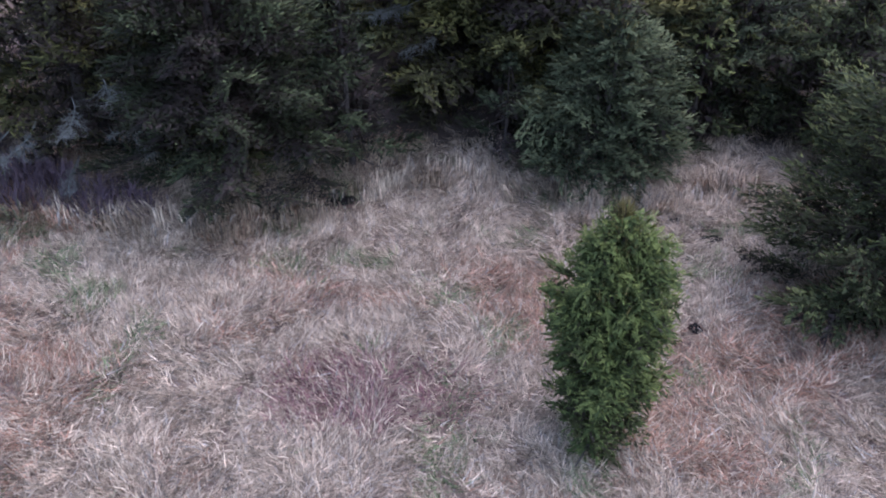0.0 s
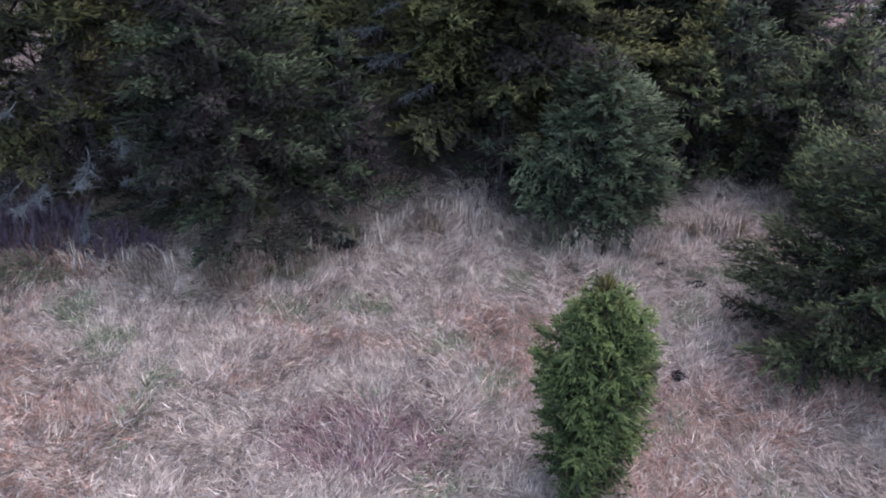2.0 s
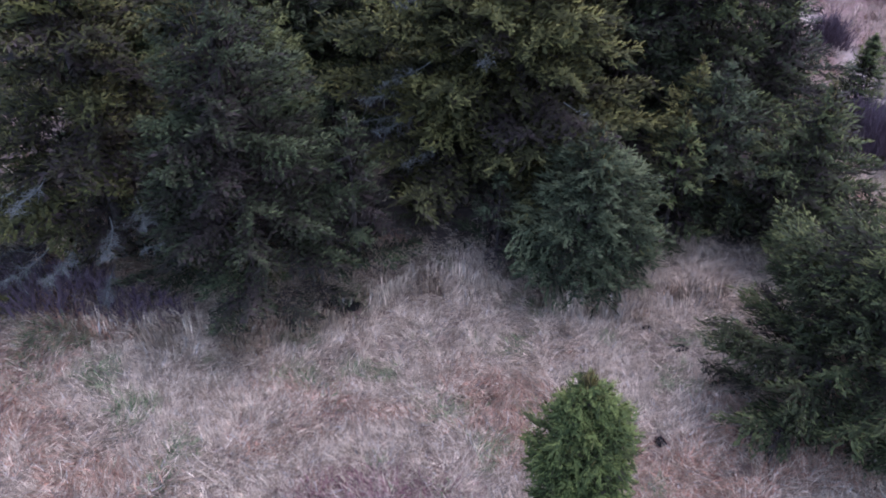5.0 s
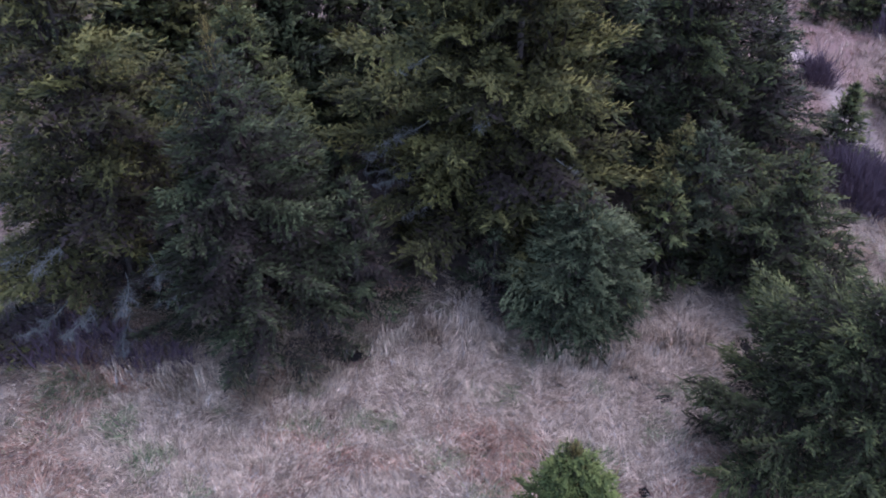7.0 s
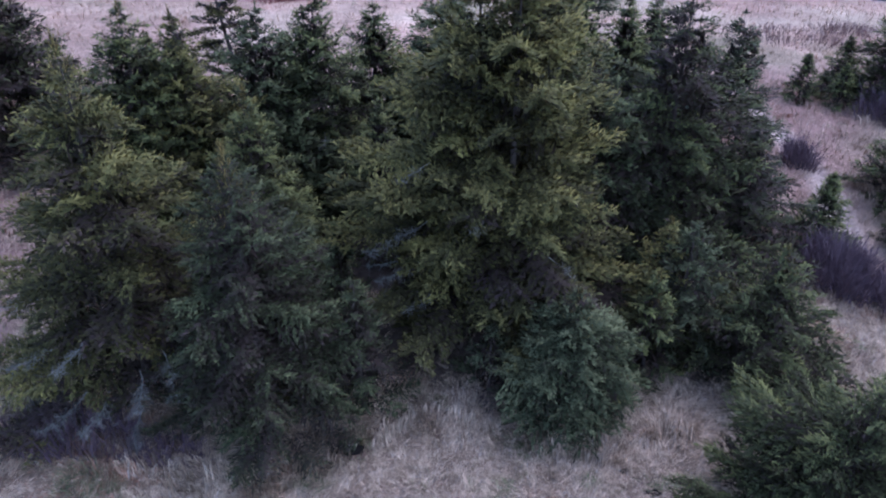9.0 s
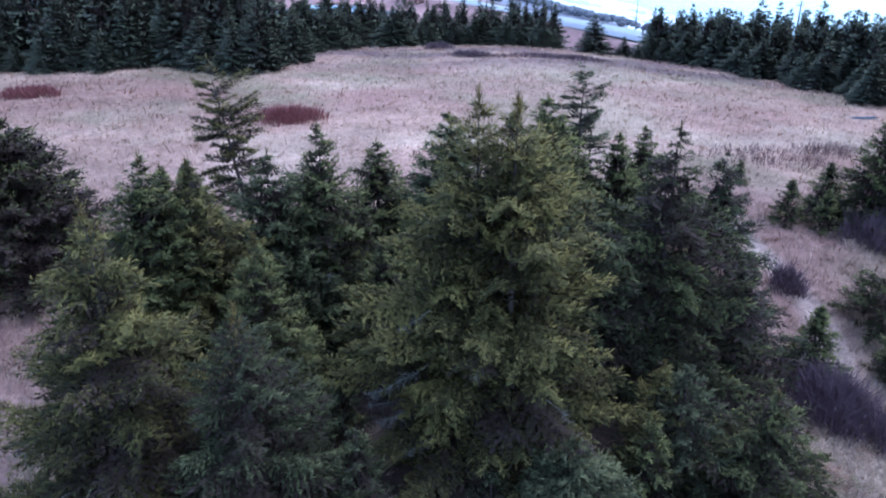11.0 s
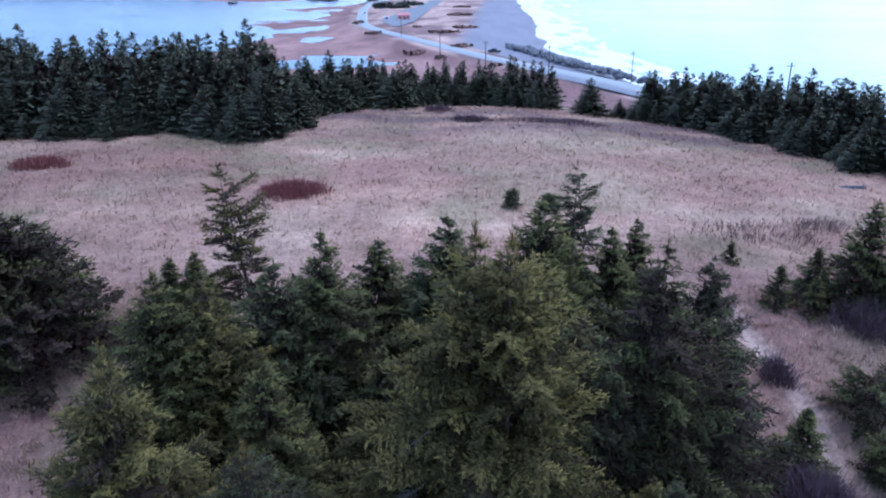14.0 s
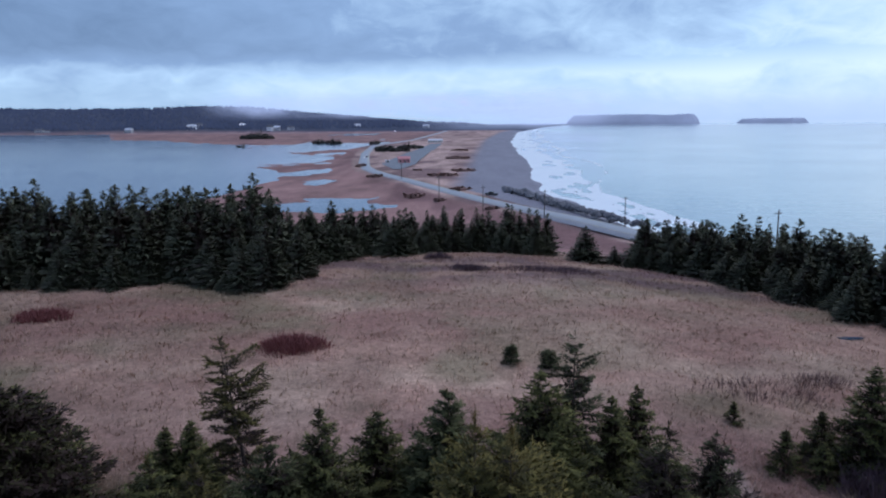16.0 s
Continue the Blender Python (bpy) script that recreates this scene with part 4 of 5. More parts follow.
for _t in FRONT + BACK:
    for _o in (*_t.children, _t):
        bpy.data.objects.remove(_o)


# ---- thickets ----
def thicket(name, x, y, rx, ry, h, n, mat, label, category, seed, width=0.02, group=""):
    """A stand of bare upright stems that fork near the top."""
    rng = np.random.default_rng(seed)
    a, q = rng.random(n) * 6.283, np.sqrt(rng.random(n))
    q = q * (0.80 + 0.16 * np.sin(3 * a + seed) + 0.10 * np.sin(7 * a + 2 * seed) + 0.35 * rng.random(n) ** 2)
    px, py = x + rx * q * np.cos(a), y + ry * q * np.sin(a)
    p = np.column_stack([px, py, ground_height(px, py) - 0.03])
    hh = h * (0.5 + 0.6 * rng.random(n)) * (1.15 - 0.6 * q ** 2)
    d = np.column_stack([rng.normal(0, 0.28, n) + 0.25 * np.cos(a) * q, rng.normal(0, 0.28, n) + 0.25 * np.sin(a) * q, np.ones(n)]) * hh[:, None]
    t = rng.random(n) * 6.283
    w = np.column_stack([np.cos(t), np.sin(t), 0 * t]) * width
    stems = [np.stack([p - w, p + w, p + d + w * 0.3, p + d - w * 0.3], 1).reshape(-1, 3)]
    for k in range(2):
        b0 = p + d * (0.35 + 0.35 * rng.random(n))[:, None]
        e = d * 0.5 + rng.normal(0, 0.22, (n, 3)) * hh[:, None]
        e[:, 2] = np.abs(e[:, 2])
        stems.append(np.stack([b0 - w * 0.7, b0 + w * 0.7, b0 + e + w * 0.2, b0 + e - w * 0.2], 1).reshape(-1, 3))
    v = np.concatenate(stems)
    v = v - np.array([x, y, 0])
    ob = new(name, mesh_np(name, v, np.arange(len(v)).reshape(-1, 4), mat))
    ob.matrix_basis = pose(x, y, 0)
    return tagged(ob, label, category, group, "stuff")


thicket("red_shrub", -13.6, 63.0, 3.4, 2.4, 0.9, 1500, RED_TWIG, "patch of bare dark red dogwood stems", "shrub", 1, 0.03)
thicket("red_shrub", -42.5, 73.5, 3.3, 2.0, 0.9, 900, RED_TWIG, "patch of bare dark red dogwood stems", "shrub", 2, 0.035)
for _k, (_x, _y, _rx, _ry, _h, _n) in enumerate(((19.0, 34.2, 0.9, 1.1, 1.2, 360), (16.7, 24.4, 1.7, 2.2, 1.3, 1500), (27.2, 39.6, 2.4, 2.0, 1.7, 700), (18.5, 22.3, 1.6, 1.6, 1.2, 500),
                                             (4.2, 97.5, 3.2, 1.4, 0.8, 700), (-0.2, 109.5, 2.4, 1.4, 0.9, 400), (15.0, 98.5, 9.0, 3.2, 0.5, 1300), (27.0, 55.0, 6.0, 3.0, 0.6, 500),
                                             (-17.2, 38.0, 1.8, 1.4, 1.2, 400), (33.0, 58.0, 3.0, 2.0, 0.7, 300), (30.0, 118.0, 3.0, 1.8, 1.2, 300), (31.5, 47.5, 2.2, 1.8, 1.2, 400), (-11.8, 15.9, 3.2, 1.2, 0.8, 950), (-8.4, 15.3, 1.5, 0.7, 0.5, 300))):
    thicket("bare_shrub", _x, _y, _rx, _ry, _h, _n, HERB_STEM if 45 < _y < 90 else BARE_TWIG, "leafless purplish-brown shrub thicket in dry grass", "shrub", 10 + _k, 0.016 + 0.0002 * _y, "bare shrubs")


# ---- grass ----
HOLLOWS = ((-2.80, 15.50, 0.55, 0.30, "earth burrow under the spruce skirts, painted black with its shade"), (5.12, 10.78, 0.15, 0.15, "small black burrow hole in dead grass"),
           (6.33, 13.75, 0.24, 0.14, "dark scrape in matted dead grass"), (5.66, 14.55, 0.15, 0.09, "dark scrape in matted dead grass"))


def grass(name, tx, ty, blades, rng, length, width, flat, label, spread=0.10):
    """Tufts of dry blades combed by wind and snow; colour drifts in patches from straw to rust and green."""
    tuft = np.repeat(np.arange(len(tx)), blades)
    n = len(tuft)
    x, y = tx[tuft] + rng.normal(0, spread, n), ty[tuft] + rng.normal(0, spread, n)
    z = ground_height(x, y)
    comb = 6.283 * (2.2 * fbm(tx / 1.2, ty / 1.2, 41, 3)) + rng.normal(0, 0.75, len(tx))
    sweep = comb[tuft] + rng.normal(0, 0.55 if width < 0.01 else 0.30, n)
    f = np.clip(flat + 0.3 * (fbm(tx / 1.3, ty / 1.3, 43, 2) - 0.5) + rng.normal(0, 0.10, len(tx)), 0.05, 0.97)[tuft]
    f = np.clip(f + rng.normal(0, 0.08, n), 0.05, 0.97)
    ln = length * (0.55 + 0.8 * rng.random(n)) * (0.75 + 0.5 * rng.random(len(tx)))[tuft]
    d = np.column_stack([np.cos(sweep), np.sin(sweep)])
    out, upw = ln * f, ln * np.sqrt(1 - f ** 2)
    side = np.column_stack([-d[:, 1], d[:, 0], 0.4 * rng.normal(0, 1, n)]) * (width * (0.6 + 0.8 * rng.random(n)))[:, None]
    b = np.column_stack([x, y, z - 0.02])
    mid = b + np.column_stack([d * (out * 0.45)[:, None], upw * 0.62 + 0.05])
    tip = b + np.column_stack([d * out[:, None], upw * (1.0 - 0.4 * f) + 0.05])
    if width < 0.01:
        b[:, 2] += 0.09 * rng.random(n) ** 2
        tip = b + np.column_stack([d * out[:, None], upw * 0.8 + rng.normal(0, 0.015, n)])
        v = np.stack([b - side, b + side, tip], 1).reshape(-1, 3)
        quads, tris = np.zeros((0, 4), int), np.arange(n * 3).reshape(-1, 3)
    else:
        v = np.stack([b - side, b + side, mid + side * 0.8, mid - side * 0.8, tip], 1).reshape(-1, 3)
        i = np.arange(n)[:, None] * 5
        quads, tris = i + np.array([[0, 1, 2, 3]]), i + np.array([[3, 2, 4]])
    straw, tan, rust, green, grey = [np.array(c) for c in ((0.385, 0.290, 0.206), (0.292, 0.209, 0.147), (0.262, 0.138, 0.090), (0.12, 0.138, 0.066), (0.256, 0.218, 0.186))]
    pick = 0.55 * rng.random(n) + 0.45 * rng.random(len(tx))[tuft]
    c = np.where((pick < 0.45)[:, None], straw, np.where((pick < 0.8)[:, None], tan, grey))
    r1 = sstep(0.50, 0.70, fbm(x / 3.1, y / 2.2, 45)) * 0.45
    g1 = sstep(0.56, 0.74, fbm(x / 1.2, y / 1.2, 47)) * (0.48 if width < 0.01 else 0.22)
    c = np.where((rng.random(n) < r1)[:, None], rust, c)
    c = np.where((rng.random(n) < g1)[:, None], green, c)
    herb = sstep(1.0, 0.4, np.hypot((x + 1.3) / 2.8, (y - 8.9) / 1.3) + 0.5 * (fbm(x / 0.8, y / 0.8, 49) - 0.5)) * 0.55
    c = np.where((rng.random(n) < herb)[:, None], np.array([0.165, 0.084, 0.080]), c)
    c = c * (0.42 + 1.1 * rng.random(n))[:, None] * (0.60 + 0.86 * rng.random(len(tx)))[tuft][:, None] * (1.20 + 0.10 * sstep(30, 50, y))[:, None]
    if width > 0.011:
        c = 0.40 * c + 0.66 * ground_colour(x, y, z) * (0.7 + 0.6 * rng.random(n))[:, None]
    ob = new(name, mesh_np(name, v, [quads, tris], BLADES, colour=np.repeat(c, 3 if width < 0.01 else 5, 0)))
    return tagged(ob, label, "grass", kind="stuff")


_r = np.random.default_rng(77)
_x, _y = _r.uniform(-16, 18, 64000), _r.uniform(5.6, 24, 64000)
_keep = (_r.random(64000) < 0.04 + 0.96 * sstep(19.5, 17, _y) + 0.8 * (_x > 13.5) + 0.8 * (_x < -13.5)) & (np.abs(_x) < 3.2 + 0.78 * _y)
for _hx, _hy, _rx, _ry, _l in HOLLOWS:
    _keep &= np.hypot((_x - _hx) / (_rx + 0.06), (_y - _hy + 0.08) / (_ry + 0.16)) > 1
grass("dry_grass", _x[_keep], _y[_keep], 13, _r, 0.31, 0.0086, 0.88, "matted straw-coloured dead grass with green and rust patches")
_t = _r.random(900)
_x = -10.5 + 18.5 * _t + _r.normal(0, 0.25, 900)
_y = np.interp(_x, [-10.5, -7.5, -5.0, -3.2, -1.0, 0.8, 2.2, 5.5, 7.2, 8.2], [14.6, 14.2, 14.0, 15.0, 16.3, 16.4, 15.7, 15.2, 15.9, 16.2]) + _r.normal(0, 0.28, 900)
_keep = _r.random(900) < 0.35 + 0.65 * (vnoise(_x / 1.3, _y / 1.3, 71) > 0.5)
grass("tall_grass", _x[_keep], _y[_keep], 12, _r, 0.50, 0.0102, 0.42, "upright straw and rust grass at the foot of the copse", 0.09)
_q = _r.random(22000) ** 0.62
_y = 21 + 98 * _q
_x = (_r.random(22000) * 2 - 1) * (0.66 * _y + 3)
_keep = ~((np.abs(_x) < 13.5) & (_y < 38)) & ~((np.abs(_x - 17.6 - 0.9 * np.sin(_y * 0.25) - 0.12 * (_y - 24)) < 0.7) & (_y < 44))
grass("meadow_grass", _x[_keep], _y[_keep], 4, _r, 0.46, 0.020, 0.68, "tall dry meadow grass, straw and rust coloured", 0.22)

_x, _y = _r.uniform(-27, 31, 15000), _r.uniform(18, 45, 15000)
_keep = ((_x < -12.8) | (_x > 13.2)) & (np.abs(_x) < 4 + 0.66 * _y) & ~((np.abs(_x - 17.6 - 0.9 * np.sin(_y * 0.25) - 0.12 * (_y - 24)) < 0.6) & (_y < 44))
grass("meadow_grass", _x[_keep], _y[_keep], 5, _r, 0.44, 0.013, 0.76, "matted dry grass beside the copse, straw and rust coloured", 0.16)


# ---- hollows and small ground details near the copse ----
def hollow(x, y, rx, ry, seed, label):
    """A small bowl of bare earth with a ragged rim, painted black with the hole's shade."""
    rng = np.random.default_rng(seed)
    a = np.arange(22) * 2 * np.pi / 22
    rim = 1 + 0.10 * rng.normal(0, 1, 22)
    v, m = [], 22
    for q, dz in ((1.0, 0.03), (0.8, 0.075), (0.5, 0.05), (0.2, 0.03)):
        v.append(np.column_stack([rx * q * rim * np.cos(a), ry * q * rim * np.sin(a), np.full(m, dz) + 0.015 * rng.normal(0, 1, m)]))
    v = np.concatenate(v)
    i = np.concatenate([np.stack([np.arange(m) + k * m, (np.arange(m) + 1) % m + k * m, (np.arange(m) + 1) % m + (k + 1) * m, np.arange(m) + (k + 1) * m], -1) for k in range(3)])
    ob = new("burrow", mesh_np("burrow", v, [i, np.arange(m)[None] + 3 * m], EARTH_HOLE_SHADE))
    ob.matrix_basis = pose(x, y, float(ground_height(x, y)) + 0.02)
    tagged(ob, label, "burrow", "burrows")


for _k, (_x, _y, _rx, _ry, _label) in enumerate(HOLLOWS):
    hollow(_x, _y, _rx, _ry, 1 + _k, _label)


# flat water disc in place of a fuzzy grey patch of rocks
def puddle(x, y, rx, ry):
    a = np.arange(40) * 2 * np.pi / 40
    rim = 1 + 0.3 * (fbm(np.cos(a) * 2 + 5, np.sin(a) * 2 + 5, 51) - 0.5)
    z = float(ground_height(x, y)) + 0.10
    v = np.vstack([[0, 0, 0], np.column_stack([rx * rim * np.cos(a), ry * rim * np.sin(a), 0 * a])])
    k = np.arange(40)
    ob = new("puddle", mesh_np("puddle", v, np.column_stack([0 * k, k + 1, (k + 1) % 40 + 1]), WATER))
    ob.matrix_basis = pose(x, y, z)
    tagged(ob, "flat grey-blue water disc standing in for fuzzy grey rocks", "puddle")


puddle(44.3, 73.0, 1.5, 0.5)


# ---- shore: surf, boulders ----
def build_surf():
    vs = []
    ys = 195 * 1.0045 ** np.arange(0, 566)
    for y, dy in zip(ys, np.diff(ys, append=ys[-1] * 1.0045)):
        reach = 16 + 0.052 * min(y, 900)
        dx = 0.5 + y * 0.0014
        off = np.arange(-3, reach * 1.6, dx)
        x = np.interp(y, SHORE_Y, SHORE_X) + off
        wob = 7 * (fbm(x / 25, np.full_like(x, y) / 40, 7) - 0.5)
        fo = fbm((off + wob) / 8.0, np.full_like(x, y) / 26, 61, 5) + 0.42 * np.exp(-((off + wob - 3) / (5 + 0.012 * min(y, 900))) ** 2) + 0.12 * np.cos((off + wob) / 4.2 + 2 * fbm(x / 30, np.full_like(x, y) / 60, 63))
        fo = fo - 0.42 * sstep(0.55, 1.3, (off + wob) / reach)
        line = reach * (0.95 + 0.25 * np.sin(y / 60.0))
        fo = fo + 0.40 * np.exp(-((off + wob - line) / 2.4) ** 2) * (vnoise(np.full_like(x, y) / 34, x * 0, 65) > 0.42)
        for xx in x[fo > 0.56]:
            vs.append([[xx, y, SEA + 0.03], [xx + dx, y, SEA + 0.03], [xx + dx, y + dy, SEA + 0.03], [xx, y + dy, SEA + 0.03]])
    v = np.array(vs).reshape(-1, 3)
    me = mesh_np("surf", v, np.arange(len(v)).reshape(-1, 4), FOAM)
    tagged(new("surf", me), "white foam of small breakers along the beach", "surf", kind="stuff")


build_surf()


def boulder_mesh(seed):
    rng = np.random.default_rng(seed)
    bm = bmesh.new()
    bmesh.ops.create_icosphere(bm, subdivisions=1, radius=1.0)
    for v in bm.verts:
        v.co *= 0.8 + 0.4 * rng.random()
        v.co.z *= 0.75
    me = bpy.data.meshes.new("boulder")
    bm.to_mesh(me)
    bm.free()
    me.materials.append(BOULDER)
    return me


_r = np.random.default_rng(12)
_bould = [boulder_mesh(k) for k in range(5)]
for _k in range(210):
    _t = _r.random()
    _y = 196 + 112 * _t
    _x = np.interp(_y, [196, 208, 243, 311], [58, 54, 43, 28]) + _r.normal(0, 1.3) + 0.6
    _s = 0.7 + 0.7 * _r.random()
    _o = new("boulder", _bould[_k % 5])
    _o.matrix_basis = pose(_x, _y, max(float(ground_height(_x, _y)), -5.4) + 0.3 * _s + 0.5 * _r.random(), _r.random() * 40, _r.random() * 40, _r.random() * 360) @ Matrix.Diagonal((_s * 1.2, _s, _s, 1))
    tagged(_o, "grey armour-stone boulder between road and beach", "boulder", "sea wall boulders")


# ---- dune and marsh shrubs ----
def shrub(x, y, rx, ry, h, seed, label="low dark shrub clump on the dunes"):
    rng = np.random.default_rng(seed)
    k = int(14 + 1.2 * (rx + ry))
    n = int(300 + 8 * rx * ry)
    ca, cq = rng.random(k) * 6.283, np.sqrt(rng.random(k))
    cr = 0.13 + 0.17 * rng.random(k) * (1.2 - cq)
    i = rng.integers(0, k, n)
    a, q = rng.random(n) * 6.283, np.sqrt(rng.random(n))
    px, py = rx * (cq * np.cos(ca))[i] + rx * cr[i] * q * np.cos(a), ry * (cq * np.sin(ca))[i] + rx * 1.3 * cr[i] * q * np.sin(a)
    pz = h * (2.6 * cr * (0.5 + 0.8 * rng.random(k)))[i] * np.sqrt(np.clip(1 - q ** 2, 0, 1)) * (0.2 + 0.8 * rng.random(n))
    p = np.column_stack([px, py, pz])
    sz = 0.05 * (rx + ry) ** 0.5 + 0.16
    u, w = rng.normal(0, sz, (n, 3)), rng.normal(0, sz, (n, 3))
    v = np.stack([p - u, p - w, p + u, p + w], 1).reshape(-1, 3)
    v[:, 2] = np.maximum(v[:, 2], -0.3)
    me = mesh_np("shrub", v, np.arange(len(v)).reshape(-1, 4), SHRUB if h < 4 else COPPICE)
    up = np.column_stack([px / rx, py / ry, np.full(n, 0.9)]) + rng.normal(0, 0.25, (n, 3))
    me.normals_split_custom_set_from_vertices(np.repeat(up / np.linalg.norm(up, axis=1)[:, None], 4, 0))
    ob = new("shrub", me)
    ob.matrix_basis = pose(x, y, float(ground_height(x, y)))
    tagged(ob, label, "shrub", "dune shrubs")


for _k, (_x, _y, _rx, _ry, _h) in enumerate(((-46, 690, 16, 22, 5.5), (-30, 760, 14, 22, 5.5), (-58, 720, 8, 14, 5), (-10, 289, 5.5, 5, 1.9), (8.5, 305, 5, 6, 1.2), (2, 384, 8, 9, 1.5), (14, 420, 7, 10, 1.3),
                                           (14, 560, 9, 16, 1.5), (18, 700, 9, 20, 1.6), (-13.5, 425, 2.6, 3, 2.2), (0, 268, 2.2, 2.2, 1.8), (-52, 470, 3, 14, 2.0),
                                           (-34, 380, 5, 6, 1.6), (-150, 1010, 12, 18, 9), (-175, 1030, 9, 14, 8), (-90, 990, 8, 12, 7), (-330, 1300, 30, 30, 14), 
                                           (17, 238, 3, 2.4, 1.6), (-250, 900, 6, 12, 6))):
    shrub(_x, _y, _rx, _ry * (1.15 if _h < 4 else 0.7), _h * (0.9 if _h < 4 else 1.5), 200 + _k)


# ---- poles and lamp ----
def utility_pole(x, y, height=8.8):
    root = new("utility_pole")
    root.matrix_basis = pose(x, y, max(float(ground_height(x, y)), -5.2) - 0.1, 0, 0, 22)
    tagged(root, "weathered wooden utility pole with a crossarm beside the road", "pole", "utility poles")
    v, f = tube([[0, 0, 0], [0, 0, height * 0.5], [0, 0, height]], [0.15, 0.13, 0.11], 10)
    child("post", mesh_np("post", v, [f, np.arange(10)[None] + 20], POLE_WOOD), root)
    bm = bmesh.new()
    bmesh.ops.create_cube(bm, size=1.0, matrix=Matrix.Diagonal((1.9, 0.09, 0.11, 1)))
    bmesh.ops.bevel(bm, geom=bm.edges[:], offset=0.015, segments=1, affect="EDGES")
    part("crossarm", bm, POLE_WOOD, root, "", pose(0, 0.16, height - 0.7))
    for k in (-0.85, -0.35, 0.35, 0.85):
        v, f = tube([[0, 0, 0], [0, 0, 0.08], [0, 0, 0.12], [0, 0, 0.22]], [0.03, 0.06, 0.045, 0.05], 8)
        child("insulator", mesh_np("insulator", v, [f, np.arange(8)[None] + 24], CERAMIC), root, "", pose(k, 0.16, height - 0.63))


utility_pole(63, 130, 10.2)
for _x, _y in ((51.5, 195), (32, 215), (14.2, 231), (-0.3, 275), (-19.5, 362)):
    utility_pole(_x, _y)


def street_lamp(x, y):
    root = new("street_lamp")
    root.matrix_basis = pose(x, y, max(float(ground_height(x, y)), SEA) - 0.1)
    tagged(root, "lit street lamp far along the road", "lamp")
    v, f = tube([[0, 0, 0], [0, 0, 7.5], [0.4, 0, 8.4], [1.8, 0, 8.7]], [0.12, 0.10, 0.08, 0.06], 8)
    child("post", mesh_np("post", v, f, STEEL), root)
    bm = bmesh.new()
    bmesh.ops.create_uvsphere(bm, u_segments=12, v_segments=8, radius=1.0, matrix=Matrix.Diagonal((0.9, 0.6, 0.45, 1)))
    part("lamp_glass", bm, LAMP_GLOW, root, "glowing white lamp glass", pose(2.2, 0, 8.6))


street_lamp(-95, 1500)


# ---- vehicles ----
def vehicle(x, y, z, turn, paint, label, lit, pickup):
    root = new("pickup_truck" if pickup else "car")
    root.matrix_basis = pose(x, y, z, 0, 0, turn)
    tagged(root, label, "truck" if pickup else "car")

    def block(dims, at, bevel=0.08, taper=1.0):
        bm = bmesh.new()
        bmesh.ops.create_cube(bm, size=1.0, matrix=Matrix.Diagonal((*dims, 1)))
        for v in bm.verts:
            if v.co.z > 0:
                v.co.x *= taper
                v.co.y *= taper
        bmesh.ops.bevel(bm, geom=bm.edges[:], offset=bevel, segments=2, affect="EDGES")
        bmesh.ops.translate(bm, verts=bm.verts, vec=at)
        return bm
    part("body", block((1.85, 4.9 if pickup else 4.5, 0.75), (0, 0, 0.72), 0.12), paint, root)
    part("cabin", block((1.65, 1.9 if pickup else 2.5, 0.65), (0, 0.1 if pickup else -0.2, 1.38), 0.12, 0.84), paint, root)
    part("windscreen", block((1.36, 0.05, 0.44), (0, 1.0 if pickup else 1.0, 1.36), 0.01), WINDOW_GLASS, root, "dark windscreen glass")
    for sx in (-1, 1):
        part("side_window", block((0.04, 1.3, 0.38), (sx * 0.77, 0.05, 1.40), 0.01), WINDOW_GLASS, root)
        part("headlight", block((0.36, 0.08, 0.20), (sx * 0.62, 2.44 if pickup else 2.24, 0.80), 0.02), HEADLIGHT if lit else CERAMIC, root, "lit headlight" if lit else "")
        for sy in (-1.45, 1.45):
            bm = bmesh.new()
            bmesh.ops.create_cone(bm, cap_ends=True, segments=16, radius1=0.36, radius2=0.36, depth=0.24, matrix=Matrix.Rotation(radians(90), 4, "Y"))
            wheel = part("wheel", bm, TYRE, root, "", pose(sx * 0.86, sy, 0.36))
            bm = bmesh.new()
            bmesh.ops.create_cone(bm, cap_ends=True, segments=12, radius1=0.2, radius2=0.18, depth=0.26, matrix=Matrix.Rotation(radians(90), 4, "Y"))
            part("rim", bm, STEEL, wheel)


vehicle(20.4, 279, max(float(ground_height(20.4, 279)), -5.0) + 0.02, 60, CAR_DARK, "dark pickup truck parked beside the beach", False, True)
_rx, _ry, _rz, _rn = ribbon(ROAD_Y, ROAD_X, 0.25)
_i = int(np.argmin(np.abs(_ry - 577)))
vehicle(_rx[_i] + 1.7, _ry[_i], _rz[_i] + 0.05, 186, CAR_SILVER, "silver car with lit headlights on the coast road", True, False)


